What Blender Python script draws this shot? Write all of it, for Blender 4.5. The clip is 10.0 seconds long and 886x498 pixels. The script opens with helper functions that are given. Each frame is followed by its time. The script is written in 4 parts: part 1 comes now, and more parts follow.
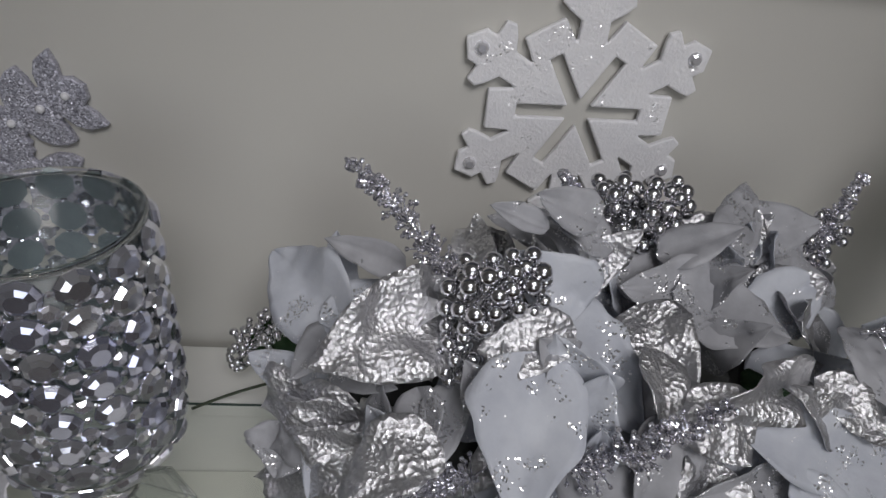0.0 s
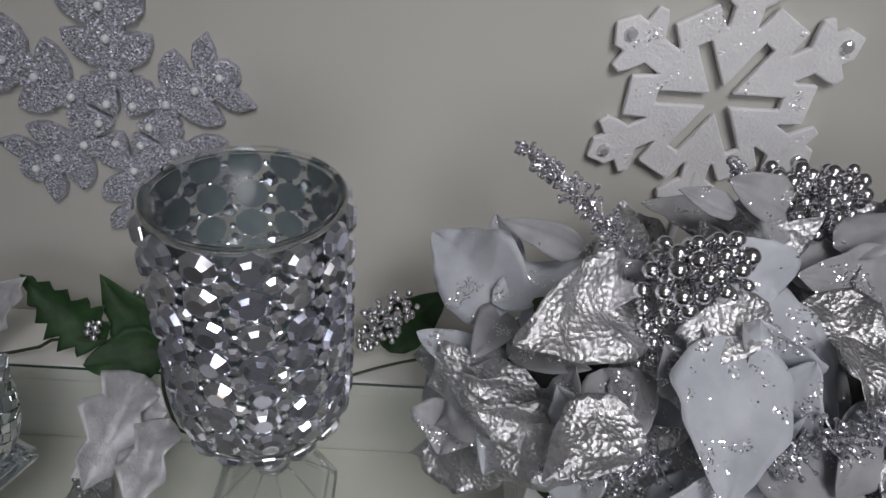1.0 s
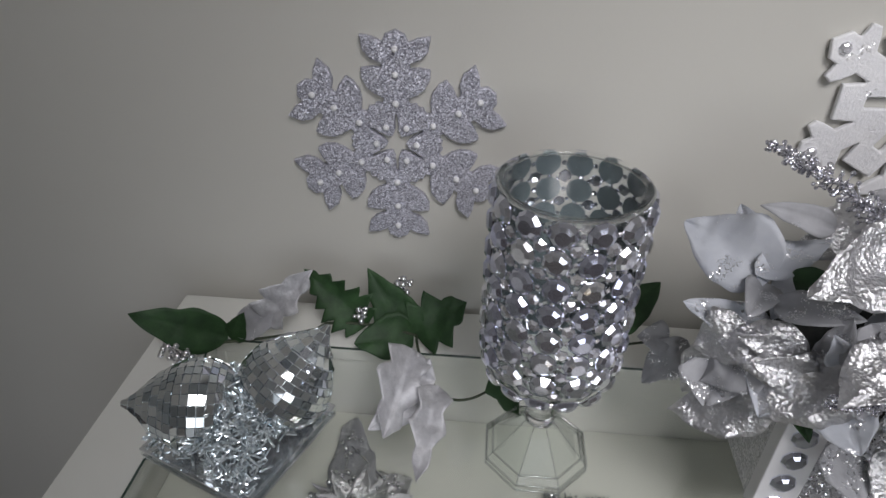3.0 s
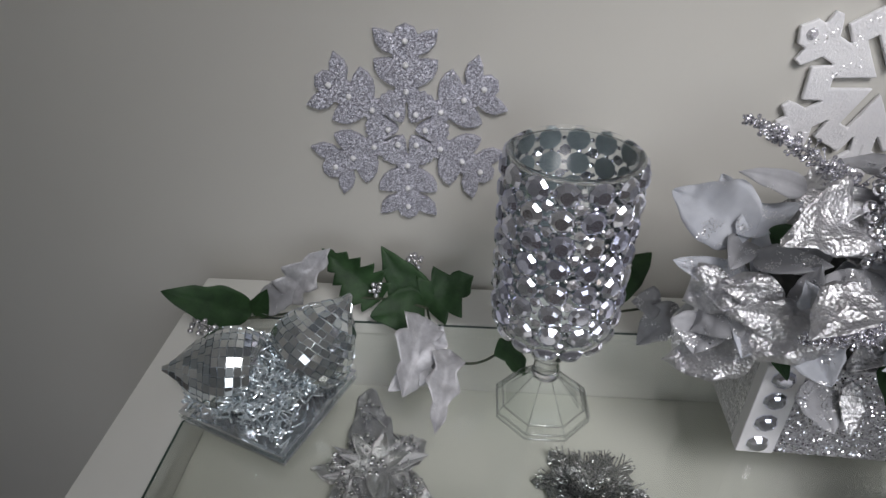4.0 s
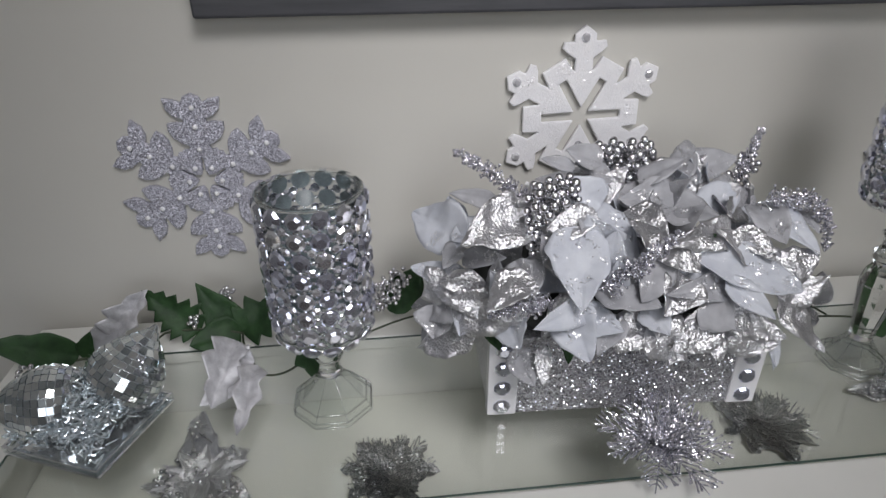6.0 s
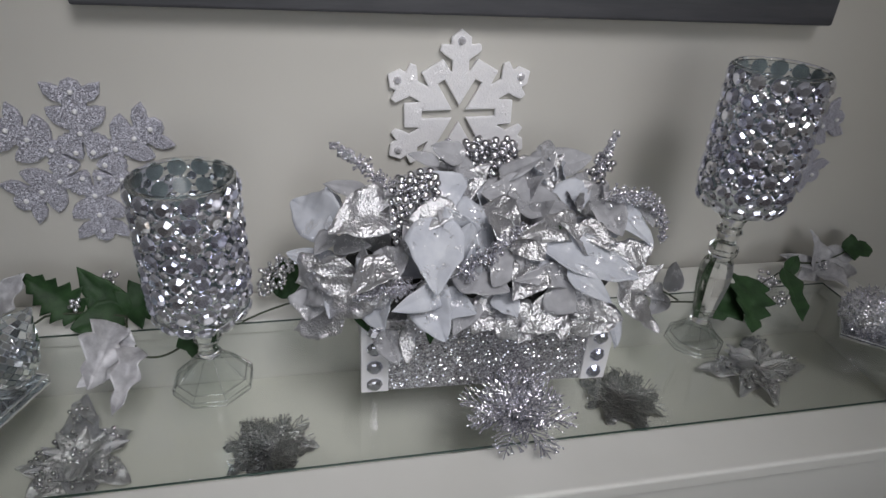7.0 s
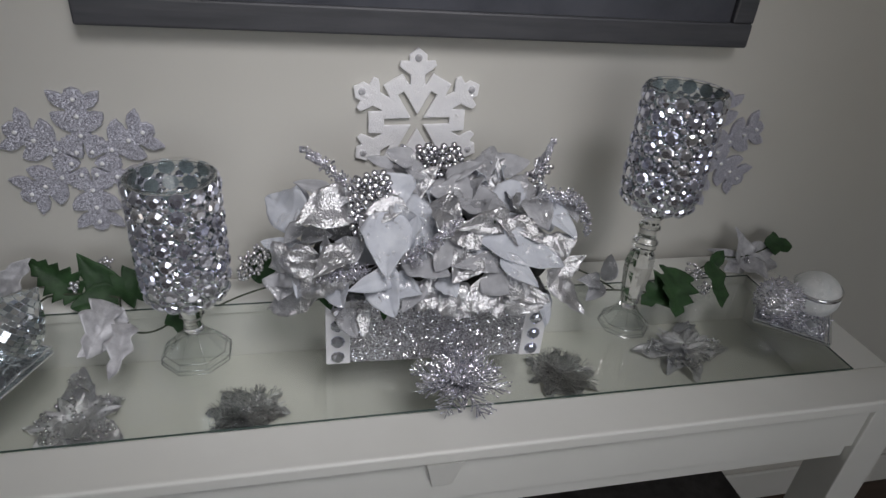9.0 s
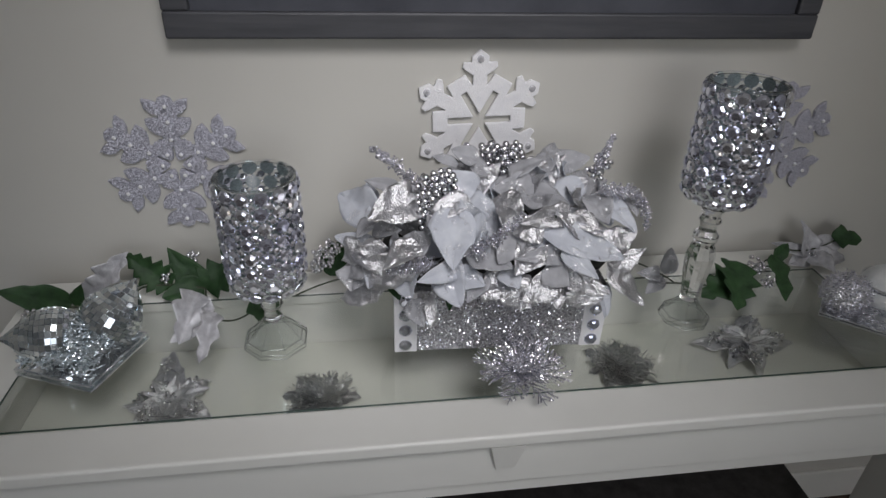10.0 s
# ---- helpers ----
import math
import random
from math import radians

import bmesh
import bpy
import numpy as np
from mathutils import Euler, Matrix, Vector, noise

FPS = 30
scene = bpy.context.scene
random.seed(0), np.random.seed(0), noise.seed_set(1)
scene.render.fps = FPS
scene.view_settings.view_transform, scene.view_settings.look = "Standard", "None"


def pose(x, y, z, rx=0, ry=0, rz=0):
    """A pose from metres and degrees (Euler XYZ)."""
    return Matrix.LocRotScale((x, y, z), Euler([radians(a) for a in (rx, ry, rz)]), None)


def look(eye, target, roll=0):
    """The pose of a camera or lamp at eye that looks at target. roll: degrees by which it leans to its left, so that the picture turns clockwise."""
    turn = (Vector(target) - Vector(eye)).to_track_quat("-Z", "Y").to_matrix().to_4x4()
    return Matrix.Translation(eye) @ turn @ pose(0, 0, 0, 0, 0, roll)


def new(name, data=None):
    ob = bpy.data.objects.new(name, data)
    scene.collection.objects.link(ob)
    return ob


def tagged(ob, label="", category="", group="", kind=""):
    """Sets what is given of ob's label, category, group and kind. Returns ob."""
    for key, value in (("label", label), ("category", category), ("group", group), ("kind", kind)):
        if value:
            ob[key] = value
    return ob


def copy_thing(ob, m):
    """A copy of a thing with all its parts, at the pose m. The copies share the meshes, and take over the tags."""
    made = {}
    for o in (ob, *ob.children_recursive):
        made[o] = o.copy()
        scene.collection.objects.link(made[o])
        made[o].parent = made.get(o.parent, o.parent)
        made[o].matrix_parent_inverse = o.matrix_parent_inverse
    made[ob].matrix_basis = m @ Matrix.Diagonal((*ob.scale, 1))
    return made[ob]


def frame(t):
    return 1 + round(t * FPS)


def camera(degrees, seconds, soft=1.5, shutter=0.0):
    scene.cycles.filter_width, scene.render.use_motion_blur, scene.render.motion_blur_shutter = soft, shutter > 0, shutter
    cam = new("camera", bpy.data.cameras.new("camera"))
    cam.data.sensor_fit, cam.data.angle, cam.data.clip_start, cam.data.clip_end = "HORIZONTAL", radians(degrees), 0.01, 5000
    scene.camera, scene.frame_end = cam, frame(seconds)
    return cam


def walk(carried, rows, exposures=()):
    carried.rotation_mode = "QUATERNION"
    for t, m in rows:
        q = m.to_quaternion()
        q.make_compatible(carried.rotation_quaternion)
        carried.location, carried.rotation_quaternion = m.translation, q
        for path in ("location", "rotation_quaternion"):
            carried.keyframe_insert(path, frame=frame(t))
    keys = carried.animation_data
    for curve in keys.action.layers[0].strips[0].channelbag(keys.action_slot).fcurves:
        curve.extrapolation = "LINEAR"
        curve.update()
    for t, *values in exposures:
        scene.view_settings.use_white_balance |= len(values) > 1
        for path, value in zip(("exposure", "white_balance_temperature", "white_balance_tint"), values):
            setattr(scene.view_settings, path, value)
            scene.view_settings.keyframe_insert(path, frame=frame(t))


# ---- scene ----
cam = camera(70.9, 10.0, soft=1.45)
PATH = [
    (0, (-0.132, 0.648, 1.172), (0.098, 2.279, 0.037), 7.5),
    (0.5, (-0.174, 0.65, 1.168), (-0.017, 2.28, 0.018), 7.3),
    (1, (-0.212, 0.645, 1.162), (-0.074, 2.263, -0.004), 6.9),
    (1.5, (-0.25, 0.625, 1.162), (-0.159, 2.253, 0.003), 5.1),
    (2, (-0.277, 0.591, 1.169), (-0.193, 2.24, 0.04), 3.9),
    (2.5, (-0.317, 0.559, 1.172), (-0.341, 2.221, 0.059), 2.9),
    (3, (-0.343, 0.554, 1.175), (-0.461, 2.223, 0.079), 1.3),
    (3.2, (-0.364, 0.558, 1.171), (-0.506, 2.211, 0.054), 0.7),
    (4.3, (-0.351, 0.464, 1.184), (-0.375, 2.154, 0.115), 0.7),
    (4.5, (-0.339, 0.445, 1.19), (-0.314, 2.139, 0.126), 0.7),
    (5, (-0.317, 0.406, 1.209), (-0.192, 2.116, 0.18), 1.9),
    (5.5, (-0.271, 0.393, 1.216), (-0.103, 2.127, 0.233), 1.0),
    (5.7, (-0.25, 0.391, 1.22), (-0.076, 2.13, 0.247), -0.0),
    (6.8, (-0.178, 0.345, 1.236), (0.139, 2.057, 0.251), 2.7),
    (7, (-0.169, 0.336, 1.246), (0.233, 2.02, 0.246), 4.0),
    (7.5, (-0.145, 0.302, 1.257), (0.235, 1.968, 0.217), 2.1),
    (8, (-0.132, 0.272, 1.278), (0.426, 1.947, 0.339), 4.7),
    (8.5, (-0.147, 0.259, 1.287), (0.315, 1.951, 0.325), 6.3),
    (9, (-0.148, 0.234, 1.295), (0.287, 1.907, 0.29), 5.1),
    (9.5, (-0.16, 0.217, 1.305), (0.181, 1.911, 0.298), 3.5),
    (10, (-0.165, 0.204, 1.312), (0.095, 1.899, 0.283), 2.0),
]
walk(cam, [(t, look(eye, target, roll)) for t, eye, target, roll in PATH],
     [(0.0, -0.80), (1.0, -0.72), (2.5, -0.36), (4.5, -0.22), (5.5, -0.20), (7.5, -0.40), (9.0, -0.44), (10.0, -0.44)])

WALL_Y = 1.09
TOP = 0.75

# ---- light: an added fill panel behind the camera, in a closed room ----
world = bpy.data.worlds.new("world")
scene.world = world
world.use_nodes = True
wn = world.node_tree
sky = wn.nodes.new("ShaderNodeTexSky")
sky.sky_type, sky.sun_disc = "NISHITA", False
sky.sun_elevation, sky.sun_rotation = radians(30), radians(200)
wn.links.new(sky.outputs[0], wn.nodes["Background"].inputs[0])
wn.nodes["Background"].inputs[1].default_value = 0.08


def area_lamp(name, eye, target, sx, sy, watts, color):
    data = bpy.data.lights.new(name, "AREA")
    data.shape, data.size, data.size_y, data.energy, data.color = "RECTANGLE", sx, sy, watts, color
    ob = new(name, data)
    ob.matrix_world = look(eye, target)
    return ob


FILL_X0, FILL_X1, FILL_Z0, FILL_Z1, FILL_Y = -0.6, 0.9, 0.9, 2.2, -1.9
# unseen panel added to brighten front faces and what the metal reflects
area_lamp("front_fill_light", (0.15, FILL_Y + 0.02, 1.55), (0.1, 1.0, 1.2), 1.4, 1.2, 14, (0.92, 0.94, 1.0))
spot = bpy.data.lights.new("ceiling_spot", "SPOT")
spot.energy, spot.color, spot.spot_size, spot.spot_blend, spot.shadow_soft_size = 131, (0.99, 0.965, 0.985), radians(44), 1.0, 0.42
new("ceiling_spot", spot).matrix_world = look((0.16, -0.15, 2.24), (-0.09, 1.02, 0.95))


# ---- materials ----
def nodes_of(name):
    m = bpy.data.materials.new(name)
    m.use_nodes = True
    return m, m.node_tree, m.node_tree.nodes["Principled BSDF"]


def link(t, a, b):
    t.links.new(a, b)


def coords(t, scale=1.0):
    c = t.nodes.new("ShaderNodeTexCoord")
    mp = t.nodes.new("ShaderNodeMapping")
    mp.inputs["Scale"].default_value = (scale, scale, scale) if isinstance(scale, (int, float)) else scale
    link(t, c.outputs["Object"], mp.inputs[0])
    return mp.outputs[0]


def noise_node(t, vec, scale, detail=3.0, rough=0.6):
    n = t.nodes.new("ShaderNodeTexNoise")
    n.inputs["Scale"].default_value, n.inputs["Detail"].default_value, n.inputs["Roughness"].default_value = scale, detail, rough
    link(t, vec, n.inputs["Vector"])
    return n.outputs["Fac"]


def ramp(t, fac, stops):
    r = t.nodes.new("ShaderNodeValToRGB")
    el = r.color_ramp.elements
    while len(el) < len(stops):
        el.new(0.5)
    for e, (p, c) in zip(el, stops):
        e.position, e.color = p, (*c, 1)
    link(t, fac, r.inputs[0])
    return r.outputs[0]


def math_node(t, op, a, b):
    n = t.nodes.new("ShaderNodeMath")
    n.operation = op
    for i, v in enumerate((a, b)):
        if isinstance(v, (int, float)):
            n.inputs[i].default_value = v
        else:
            link(t, v, n.inputs[i])
    return n.outputs[0]


def bump(t, height, strength, distance, normal=None):
    b = t.nodes.new("ShaderNodeBump")
    b.inputs["Strength"].default_value, b.inputs["Distance"].default_value = strength, distance
    link(t, height, b.inputs["Height"])
    if normal is not None:
        link(t, normal, b.inputs["Normal"])
    return b.outputs[0]


def surface(name, dark, light, scale, rough=(0.4, 0.6), metal=0.0, fine=None, relief=0.0, depth=0.001, stretch=(1, 1, 1), coat=0.0):
    """A surface whose colour wanders between two tones, with a fine grain in its relief and its gloss."""
    m, t, p = nodes_of(name)
    v = coords(t, stretch)
    big = noise_node(t, v, scale, 4.0)
    link(t, ramp(t, big, [(0.3, dark), (0.7, light)]), p.inputs["Base Color"])
    small = noise_node(t, v, fine or scale * 12, 4.0, 0.7)
    r = t.nodes.new("ShaderNodeMapRange")
    r.inputs["To Min"].default_value, r.inputs["To Max"].default_value = rough
    link(t, small, r.inputs["Value"])
    link(t, r.outputs[0], p.inputs["Roughness"])
    p.inputs["Metallic"].default_value = metal
    p.inputs["Coat Weight"].default_value = coat
    if relief:
        link(t, bump(t, small, relief, depth), p.inputs["Normal"])
    return m


def glitter(name, dark, light, size, spread=0.9, rough=0.22, metal=1.0):
    """Flakes of the given size, each turned its own way."""
    m, t, p = nodes_of(name)
    v = coords(t)
    vo = t.nodes.new("ShaderNodeTexVoronoi")
    vo.inputs["Scale"].default_value = 1.0 / size
    link(t, v, vo.inputs["Vector"])
    sep = t.nodes.new("ShaderNodeSeparateColor")
    link(t, vo.outputs["Color"], sep.inputs[0])
    link(t, ramp(t, sep.outputs[0], [(0.0, dark), (1.0, light)]), p.inputs["Base Color"])
    sub = t.nodes.new("ShaderNodeVectorMath")
    sub.operation = "SUBTRACT"
    link(t, vo.outputs["Color"], sub.inputs[0])
    sub.inputs[1].default_value = (0.5, 0.5, 0.5)
    sc = t.nodes.new("ShaderNodeVectorMath")
    sc.operation = "SCALE"
    link(t, sub.outputs[0], sc.inputs[0])
    sc.inputs["Scale"].default_value = spread
    g = t.nodes.new("ShaderNodeNewGeometry")
    ad = t.nodes.new("ShaderNodeVectorMath")
    ad.operation = "ADD"
    link(t, g.outputs["Normal"], ad.inputs[0])
    link(t, sc.outputs[0], ad.inputs[1])
    nm = t.nodes.new("ShaderNodeVectorMath")
    nm.operation = "NORMALIZE"
    link(t, ad.outputs[0], nm.inputs[0])
    link(t, nm.outputs[0], p.inputs["Normal"])
    p.inputs["Roughness"].default_value, p.inputs["Metallic"].default_value = rough, metal
    return m


def cloth_leaf(name, dark, light, sparkle, thin=0.0, grain=320, depth=0.0006):
    """Stiff fabric with a weave, soft blotches and a dusting of bright flakes."""
    m, t, p = nodes_of(name)
    v = coords(t)
    link(t, ramp(t, noise_node(t, v, 45, 4.0), [(0.3, dark), (0.7, light)]), p.inputs["Base Color"])
    p.inputs["Roughness"].default_value = 0.66
    link(t, bump(t, noise_node(t, v, grain, 3.0), 0.4, depth), p.inputs["Normal"])
    shade = p.outputs[0]
    if thin:
        tl, mx = t.nodes.new("ShaderNodeBsdfTranslucent"), t.nodes.new("ShaderNodeMixShader")
        tl.inputs[0].default_value = (*light, 1)
        mx.inputs[0].default_value = thin
        link(t, shade, mx.inputs[1])
        link(t, tl.outputs[0], mx.inputs[2])
        shade = mx.outputs[0]
    vo = t.nodes.new("ShaderNodeTexVoronoi")
    vo.inputs["Scale"].default_value = 1100
    link(t, v, vo.inputs["Vector"])
    sep = t.nodes.new("ShaderNodeSeparateColor")
    link(t, vo.outputs["Color"], sep.inputs[0])
    patch = ramp(t, noise_node(t, v, 55, 2.0), [(0.35, (0.15, 0.15, 0.15)), (0.65, (1, 1, 1))])
    flake = math_node(t, "GREATER_THAN", math_node(t, "MULTIPLY", sep.outputs[2], patch), 1 - sparkle)
    flakes = t.nodes.new("ShaderNodeBsdfGlossy")
    flakes.inputs["Color"].default_value = (0.98, 0.98, 1.0, 1)
    flakes.inputs["Roughness"].default_value = 0.3
    sub, sc, ad, nm = (t.nodes.new("ShaderNodeVectorMath") for _ in range(4))
    sub.operation, sc.operation, ad.operation, nm.operation = "SUBTRACT", "SCALE", "ADD", "NORMALIZE"
    link(t, vo.outputs["Color"], sub.inputs[0])
    sub.inputs[1].default_value = (0.5, 0.5, 0.5)
    link(t, sub.outputs[0], sc.inputs[0])
    sc.inputs["Scale"].default_value = 1.3
    link(t, t.nodes.new("ShaderNodeNewGeometry").outputs["Normal"], ad.inputs[0])
    link(t, sc.outputs[0], ad.inputs[1])
    link(t, ad.outputs[0], nm.inputs[0])
    link(t, nm.outputs[0], flakes.inputs["Normal"])
    out = t.nodes.new("ShaderNodeMixShader")
    link(t, flake, out.inputs[0])
    link(t, shade, out.inputs[1])
    link(t, flakes.outputs[0], out.inputs[2])
    link(t, out.outputs[0], t.nodes["Material Output"].inputs[0])
    return m


def foil(name, dark, light, rough, scale=170, strength=0.8, metal=1.0):
    """Crinkled metal leaf."""
    m, t, p = nodes_of(name)
    v = coords(t)
    a = noise_node(t, v, scale, 5.0, 0.65)
    link(t, ramp(t, noise_node(t, v, 50, 3.0), [(0.3, dark), (0.7, light)]), p.inputs["Base Color"])
    vo = t.nodes.new("ShaderNodeTexVoronoi")
    vo.inputs["Scale"].default_value = scale * 1.2
    link(t, v, vo.inputs["Vector"])
    h = math_node(t, "ADD", a, vo.outputs["Distance"])
    link(t, bump(t, h, strength, 0.0016), p.inputs["Normal"])
    p.inputs["Metallic"].default_value, p.inputs["Roughness"].default_value = metal, rough
    return m


def clear(name, tint=(0.97, 0.985, 0.98), gloss=0.02, ior=1.5, thin=True):
    """Thin sheets let the light straight through and add a mirror sheen; thick glass bends it."""
    m, t, p = nodes_of(name)
    if not thin:
        p.inputs["Transmission Weight"].default_value = 1.0
        p.inputs["Roughness"].default_value = gloss
        p.inputs["IOR"].default_value = ior
        p.inputs["Base Color"].default_value = (*tint, 1)
        return m
    tr, gl, fr, mx = (t.nodes.new(k) for k in ("ShaderNodeBsdfTransparent", "ShaderNodeBsdfGlossy", "ShaderNodeLayerWeight", "ShaderNodeMixShader"))
    tr.inputs[0].default_value = (*tint, 1)
    gl.inputs["Roughness"].default_value = gloss
    rise = math_node(t, "POWER", fr.outputs["Facing"], 3.5)
    link(t, math_node(t, "ADD", math_node(t, "MULTIPLY", rise, 0.9), (ior - 1) ** 2 / (ior + 1) ** 2), mx.inputs[0])
    link(t, tr.outputs[0], mx.inputs[1])
    link(t, gl.outputs[0], mx.inputs[2])
    link(t, mx.outputs[0], t.nodes["Material Output"].inputs[0])
    return m


def varied_metal(name, dark, light, rough, metal=1.0, island=False, coat=0.0):
    """Each piece takes its own tone."""
    m, t, p = nodes_of(name)
    if island:
        src = t.nodes.new("ShaderNodeNewGeometry").outputs["Random Per Island"]
    else:
        src = t.nodes.new("ShaderNodeObjectInfo").outputs["Random"]
    link(t, ramp(t, src, [(0.0, dark), (1.0, light)]), p.inputs["Base Color"])
    p.inputs["Roughness"].default_value, p.inputs["Metallic"].default_value, p.inputs["Coat Weight"].default_value = rough, metal, coat
    return m


WALL = surface("wall_paint", (0.585, 0.575, 0.535), (0.625, 0.615, 0.575), 1.6, (0.55, 0.75), fine=260, relief=0.12, depth=0.0006)
CEILING = surface("ceiling_paint", (0.76, 0.75, 0.72), (0.8, 0.79, 0.76), 1.5, (0.7, 0.9), fine=150, relief=0.1)
FLOORWOOD = surface("dark_floor_wood", (0.035, 0.02, 0.014), (0.085, 0.05, 0.034), 6, (0.3, 0.5), fine=60, relief=0.15, stretch=(0.6, 8, 1))
WHITE_WOOD = surface("white_lacquered_wood", (0.77, 0.77, 0.73), (0.82, 0.82, 0.785), 5, (0.28, 0.42), fine=180, relief=0.05, depth=0.0004)
TRAY_WOOD = surface("pale_tray_board", (0.72, 0.725, 0.66), (0.78, 0.785, 0.72), 4, (0.4, 0.55), fine=90, relief=0.04)
TABLE_GLASS = clear("table_glass", (0.965, 0.977, 0.965), 0.004, 1.5)
GLASS_EDGE = surface("green_glass_edge", (0.02, 0.045, 0.035), (0.05, 0.085, 0.07), 30, (0.25, 0.4))
CUP_GLASS = clear("cup_glass", (0.955, 0.975, 0.98), 0.16, 1.3)
FOOT_GLASS = clear("pressed_glass", (0.97, 0.985, 0.98), 0.06, 1.38)
THICK_GLASS = clear("thick_clear_glass", (0.99, 0.995, 0.99), 0.03, 1.24, thin=False)
RIDGE_GLASS = clear("glass_ridge", (0.95, 0.965, 0.96), 0.25, 2.6)
STEM_GLASS = clear("clear_stem_glass", (0.985, 0.995, 0.99), 0.09, 1.4, thin=False)
TIP_GEM = surface("bright_rhinestone", (0.8, 0.8, 0.84), (0.95, 0.95, 1.0), 900, (0.05, 0.2), metal=0.55, coat=1.0)
GEM = varied_metal("faceted_rhinestone", (0.68, 0.70, 0.86), (0.94, 0.95, 1.0), 0.09, 0.9)
GEM_SMALL = varied_metal("small_rhinestone", (0.66, 0.66, 0.74), (0.97, 0.97, 1.0), 0.14, 0.8, island=True)
GEM_BACK = surface("rhinestone_backing", (0.40, 0.46, 0.48), (0.56, 0.62, 0.64), 60, (0.15, 0.3), metal=0.25)
FRAME_GREY = surface("charcoal_frame_wood", (0.05, 0.052, 0.06), (0.085, 0.087, 0.098), 18, (0.4, 0.6), fine=120, relief=0.2, stretch=(0.4, 1, 4))
CANVAS = surface("slate_canvas", (0.045, 0.048, 0.062), (0.085, 0.09, 0.11), 9, (0.6, 0.85), fine=400, relief=0.3)
SNOW_FOAM = cloth_leaf("white_glittered_foam", (0.84, 0.84, 0.87), (0.93, 0.93, 0.95), 0.16, 0.0, 420, 0.003)
SILVER_GLITTER = glitter("silver_glitter", (0.50, 0.50, 0.58), (0.96, 0.96, 1.0), 0.0017, 1.0, 0.24, 0.8)
PALE_GLITTER = glitter("pale_silver_glitter", (0.36, 0.36, 0.43), (0.68, 0.68, 0.77), 0.0011, 0.8, 0.36, 0.35)
PEARL = surface("pearl", (0.82, 0.82, 0.84), (0.88, 0.88, 0.9), 80, (0.12, 0.2), coat=0.6)
BOX_WHITE = surface("white_card_strip", (0.76, 0.76, 0.78), (0.82, 0.82, 0.84), 40, (0.45, 0.6))
WHITE_LEAF = cloth_leaf("white_satin_leaf", (0.54, 0.565, 0.63), (0.70, 0.725, 0.775), 0.3, 0.22)
GREY_LEAF = cloth_leaf("grey_organza_leaf", (0.36, 0.365, 0.39), (0.58, 0.585, 0.615), 0.35, 0.3)
SILVER_FOIL = foil("silver_foil_leaf", (0.58, 0.58, 0.605), (0.8, 0.8, 0.82), 0.36, 300, 0.6, 0.9)
SATIN_SILVER = surface("satin_silver_leaf", (0.45, 0.45, 0.48), (0.72, 0.72, 0.75), 70, (0.36, 0.6), metal=0.35, fine=260, relief=0.6, depth=0.0016)
GREEN_LEAF = surface("green_fabric_leaf", (0.014, 0.042, 0.014), (0.036, 0.092, 0.03), 60, (0.5, 0.7), fine=400, relief=0.4)
STEM_GREEN = surface("wrapped_green_wire", (0.03, 0.045, 0.025), (0.07, 0.085, 0.05), 60, (0.5, 0.7))
BERRY = surface("silver_berry", (0.62, 0.62, 0.66), (0.85, 0.85, 0.88), 120, (0.12, 0.25), metal=1.0)
MIRROR_TILE = varied_metal("mirror_tile", (0.48, 0.54, 0.58), (0.98, 1.0, 1.0), 0.03, 0.88)
TILE_GROUT = surface("bauble_grout", (0.4, 0.43, 0.45), (0.55, 0.58, 0.6), 60, (0.3, 0.5), metal=0.5)
FLAKE = varied_metal("glitter_flake", (0.45, 0.45, 0.5), (0.95, 0.95, 1.0), 0.12, 1.0, island=True)
BOX_GLITTER = glitter("box_glitter", (0.36, 0.36, 0.39), (0.74, 0.74, 0.78), 0.0016, 0.8, 0.3, 0.7)
TINSEL = glitter("icy_tinsel", (0.62, 0.72, 0.78), (0.92, 0.97, 1.0), 0.0022, 1.1, 0.2, 0.6)
# shade between the bouquet's leaves, given as a near-black colour
SHADE_CORE = surface("leaf_gap_shade", (0.03, 0.032, 0.03), (0.06, 0.062, 0.06), 60, (0.7, 0.9))


# ---- building helpers ----
def mesh_from(bm, name, materials):
    me = bpy.data.meshes.new(name)
    bmesh.ops.recalc_face_normals(bm, faces=bm.faces[:])
    bm.to_mesh(me)
    bm.free()
    for m in materials if isinstance(materials, (list, tuple)) else [materials]:
        me.materials.append(m)
    return me


def part(name, bm, material, parent, label="", smooth=False, m=None):
    me = bm if isinstance(bm, bpy.types.Mesh) else mesh_from(bm, name, material)
    if smooth:
        me.shade_smooth()
    ob = new(name, me)
    ob.parent = parent
    if m is not None:
        ob.matrix_basis = m
    return tagged(ob, label)


def thing(name, label, category, m=None, group="", kind=""):
    ob = new(name)
    if m is not None:
        ob.matrix_basis = m
    ob.empty_display_size = 0.02
    return tagged(ob, label, category, group, kind)


def solid(name, bm, material, label, category, kind="structure", smooth=False):
    ob = part(name, bm, material, None, label, smooth)
    return tagged(ob, "", category, "", kind)


def block(x0, x1, y0, y1, z0, z1, bevel=0.0, seg=2, bm=None):
    bm = bm or bmesh.new()
    r = bmesh.ops.create_cube(bm, size=1.0)
    for v in r["verts"]:
        v.co = Vector(((x0 + x1) / 2 + v.co.x * (x1 - x0), (y0 + y1) / 2 + v.co.y * (y1 - y0), (z0 + z1) / 2 + v.co.z * (z1 - z0)))
    if bevel:
        edges = list({e for v in r["verts"] for e in v.link_edges})
        bmesh.ops.bevel(bm, geom=edges, offset=bevel, segments=seg, affect="EDGES", profile=0.5)
    return bm


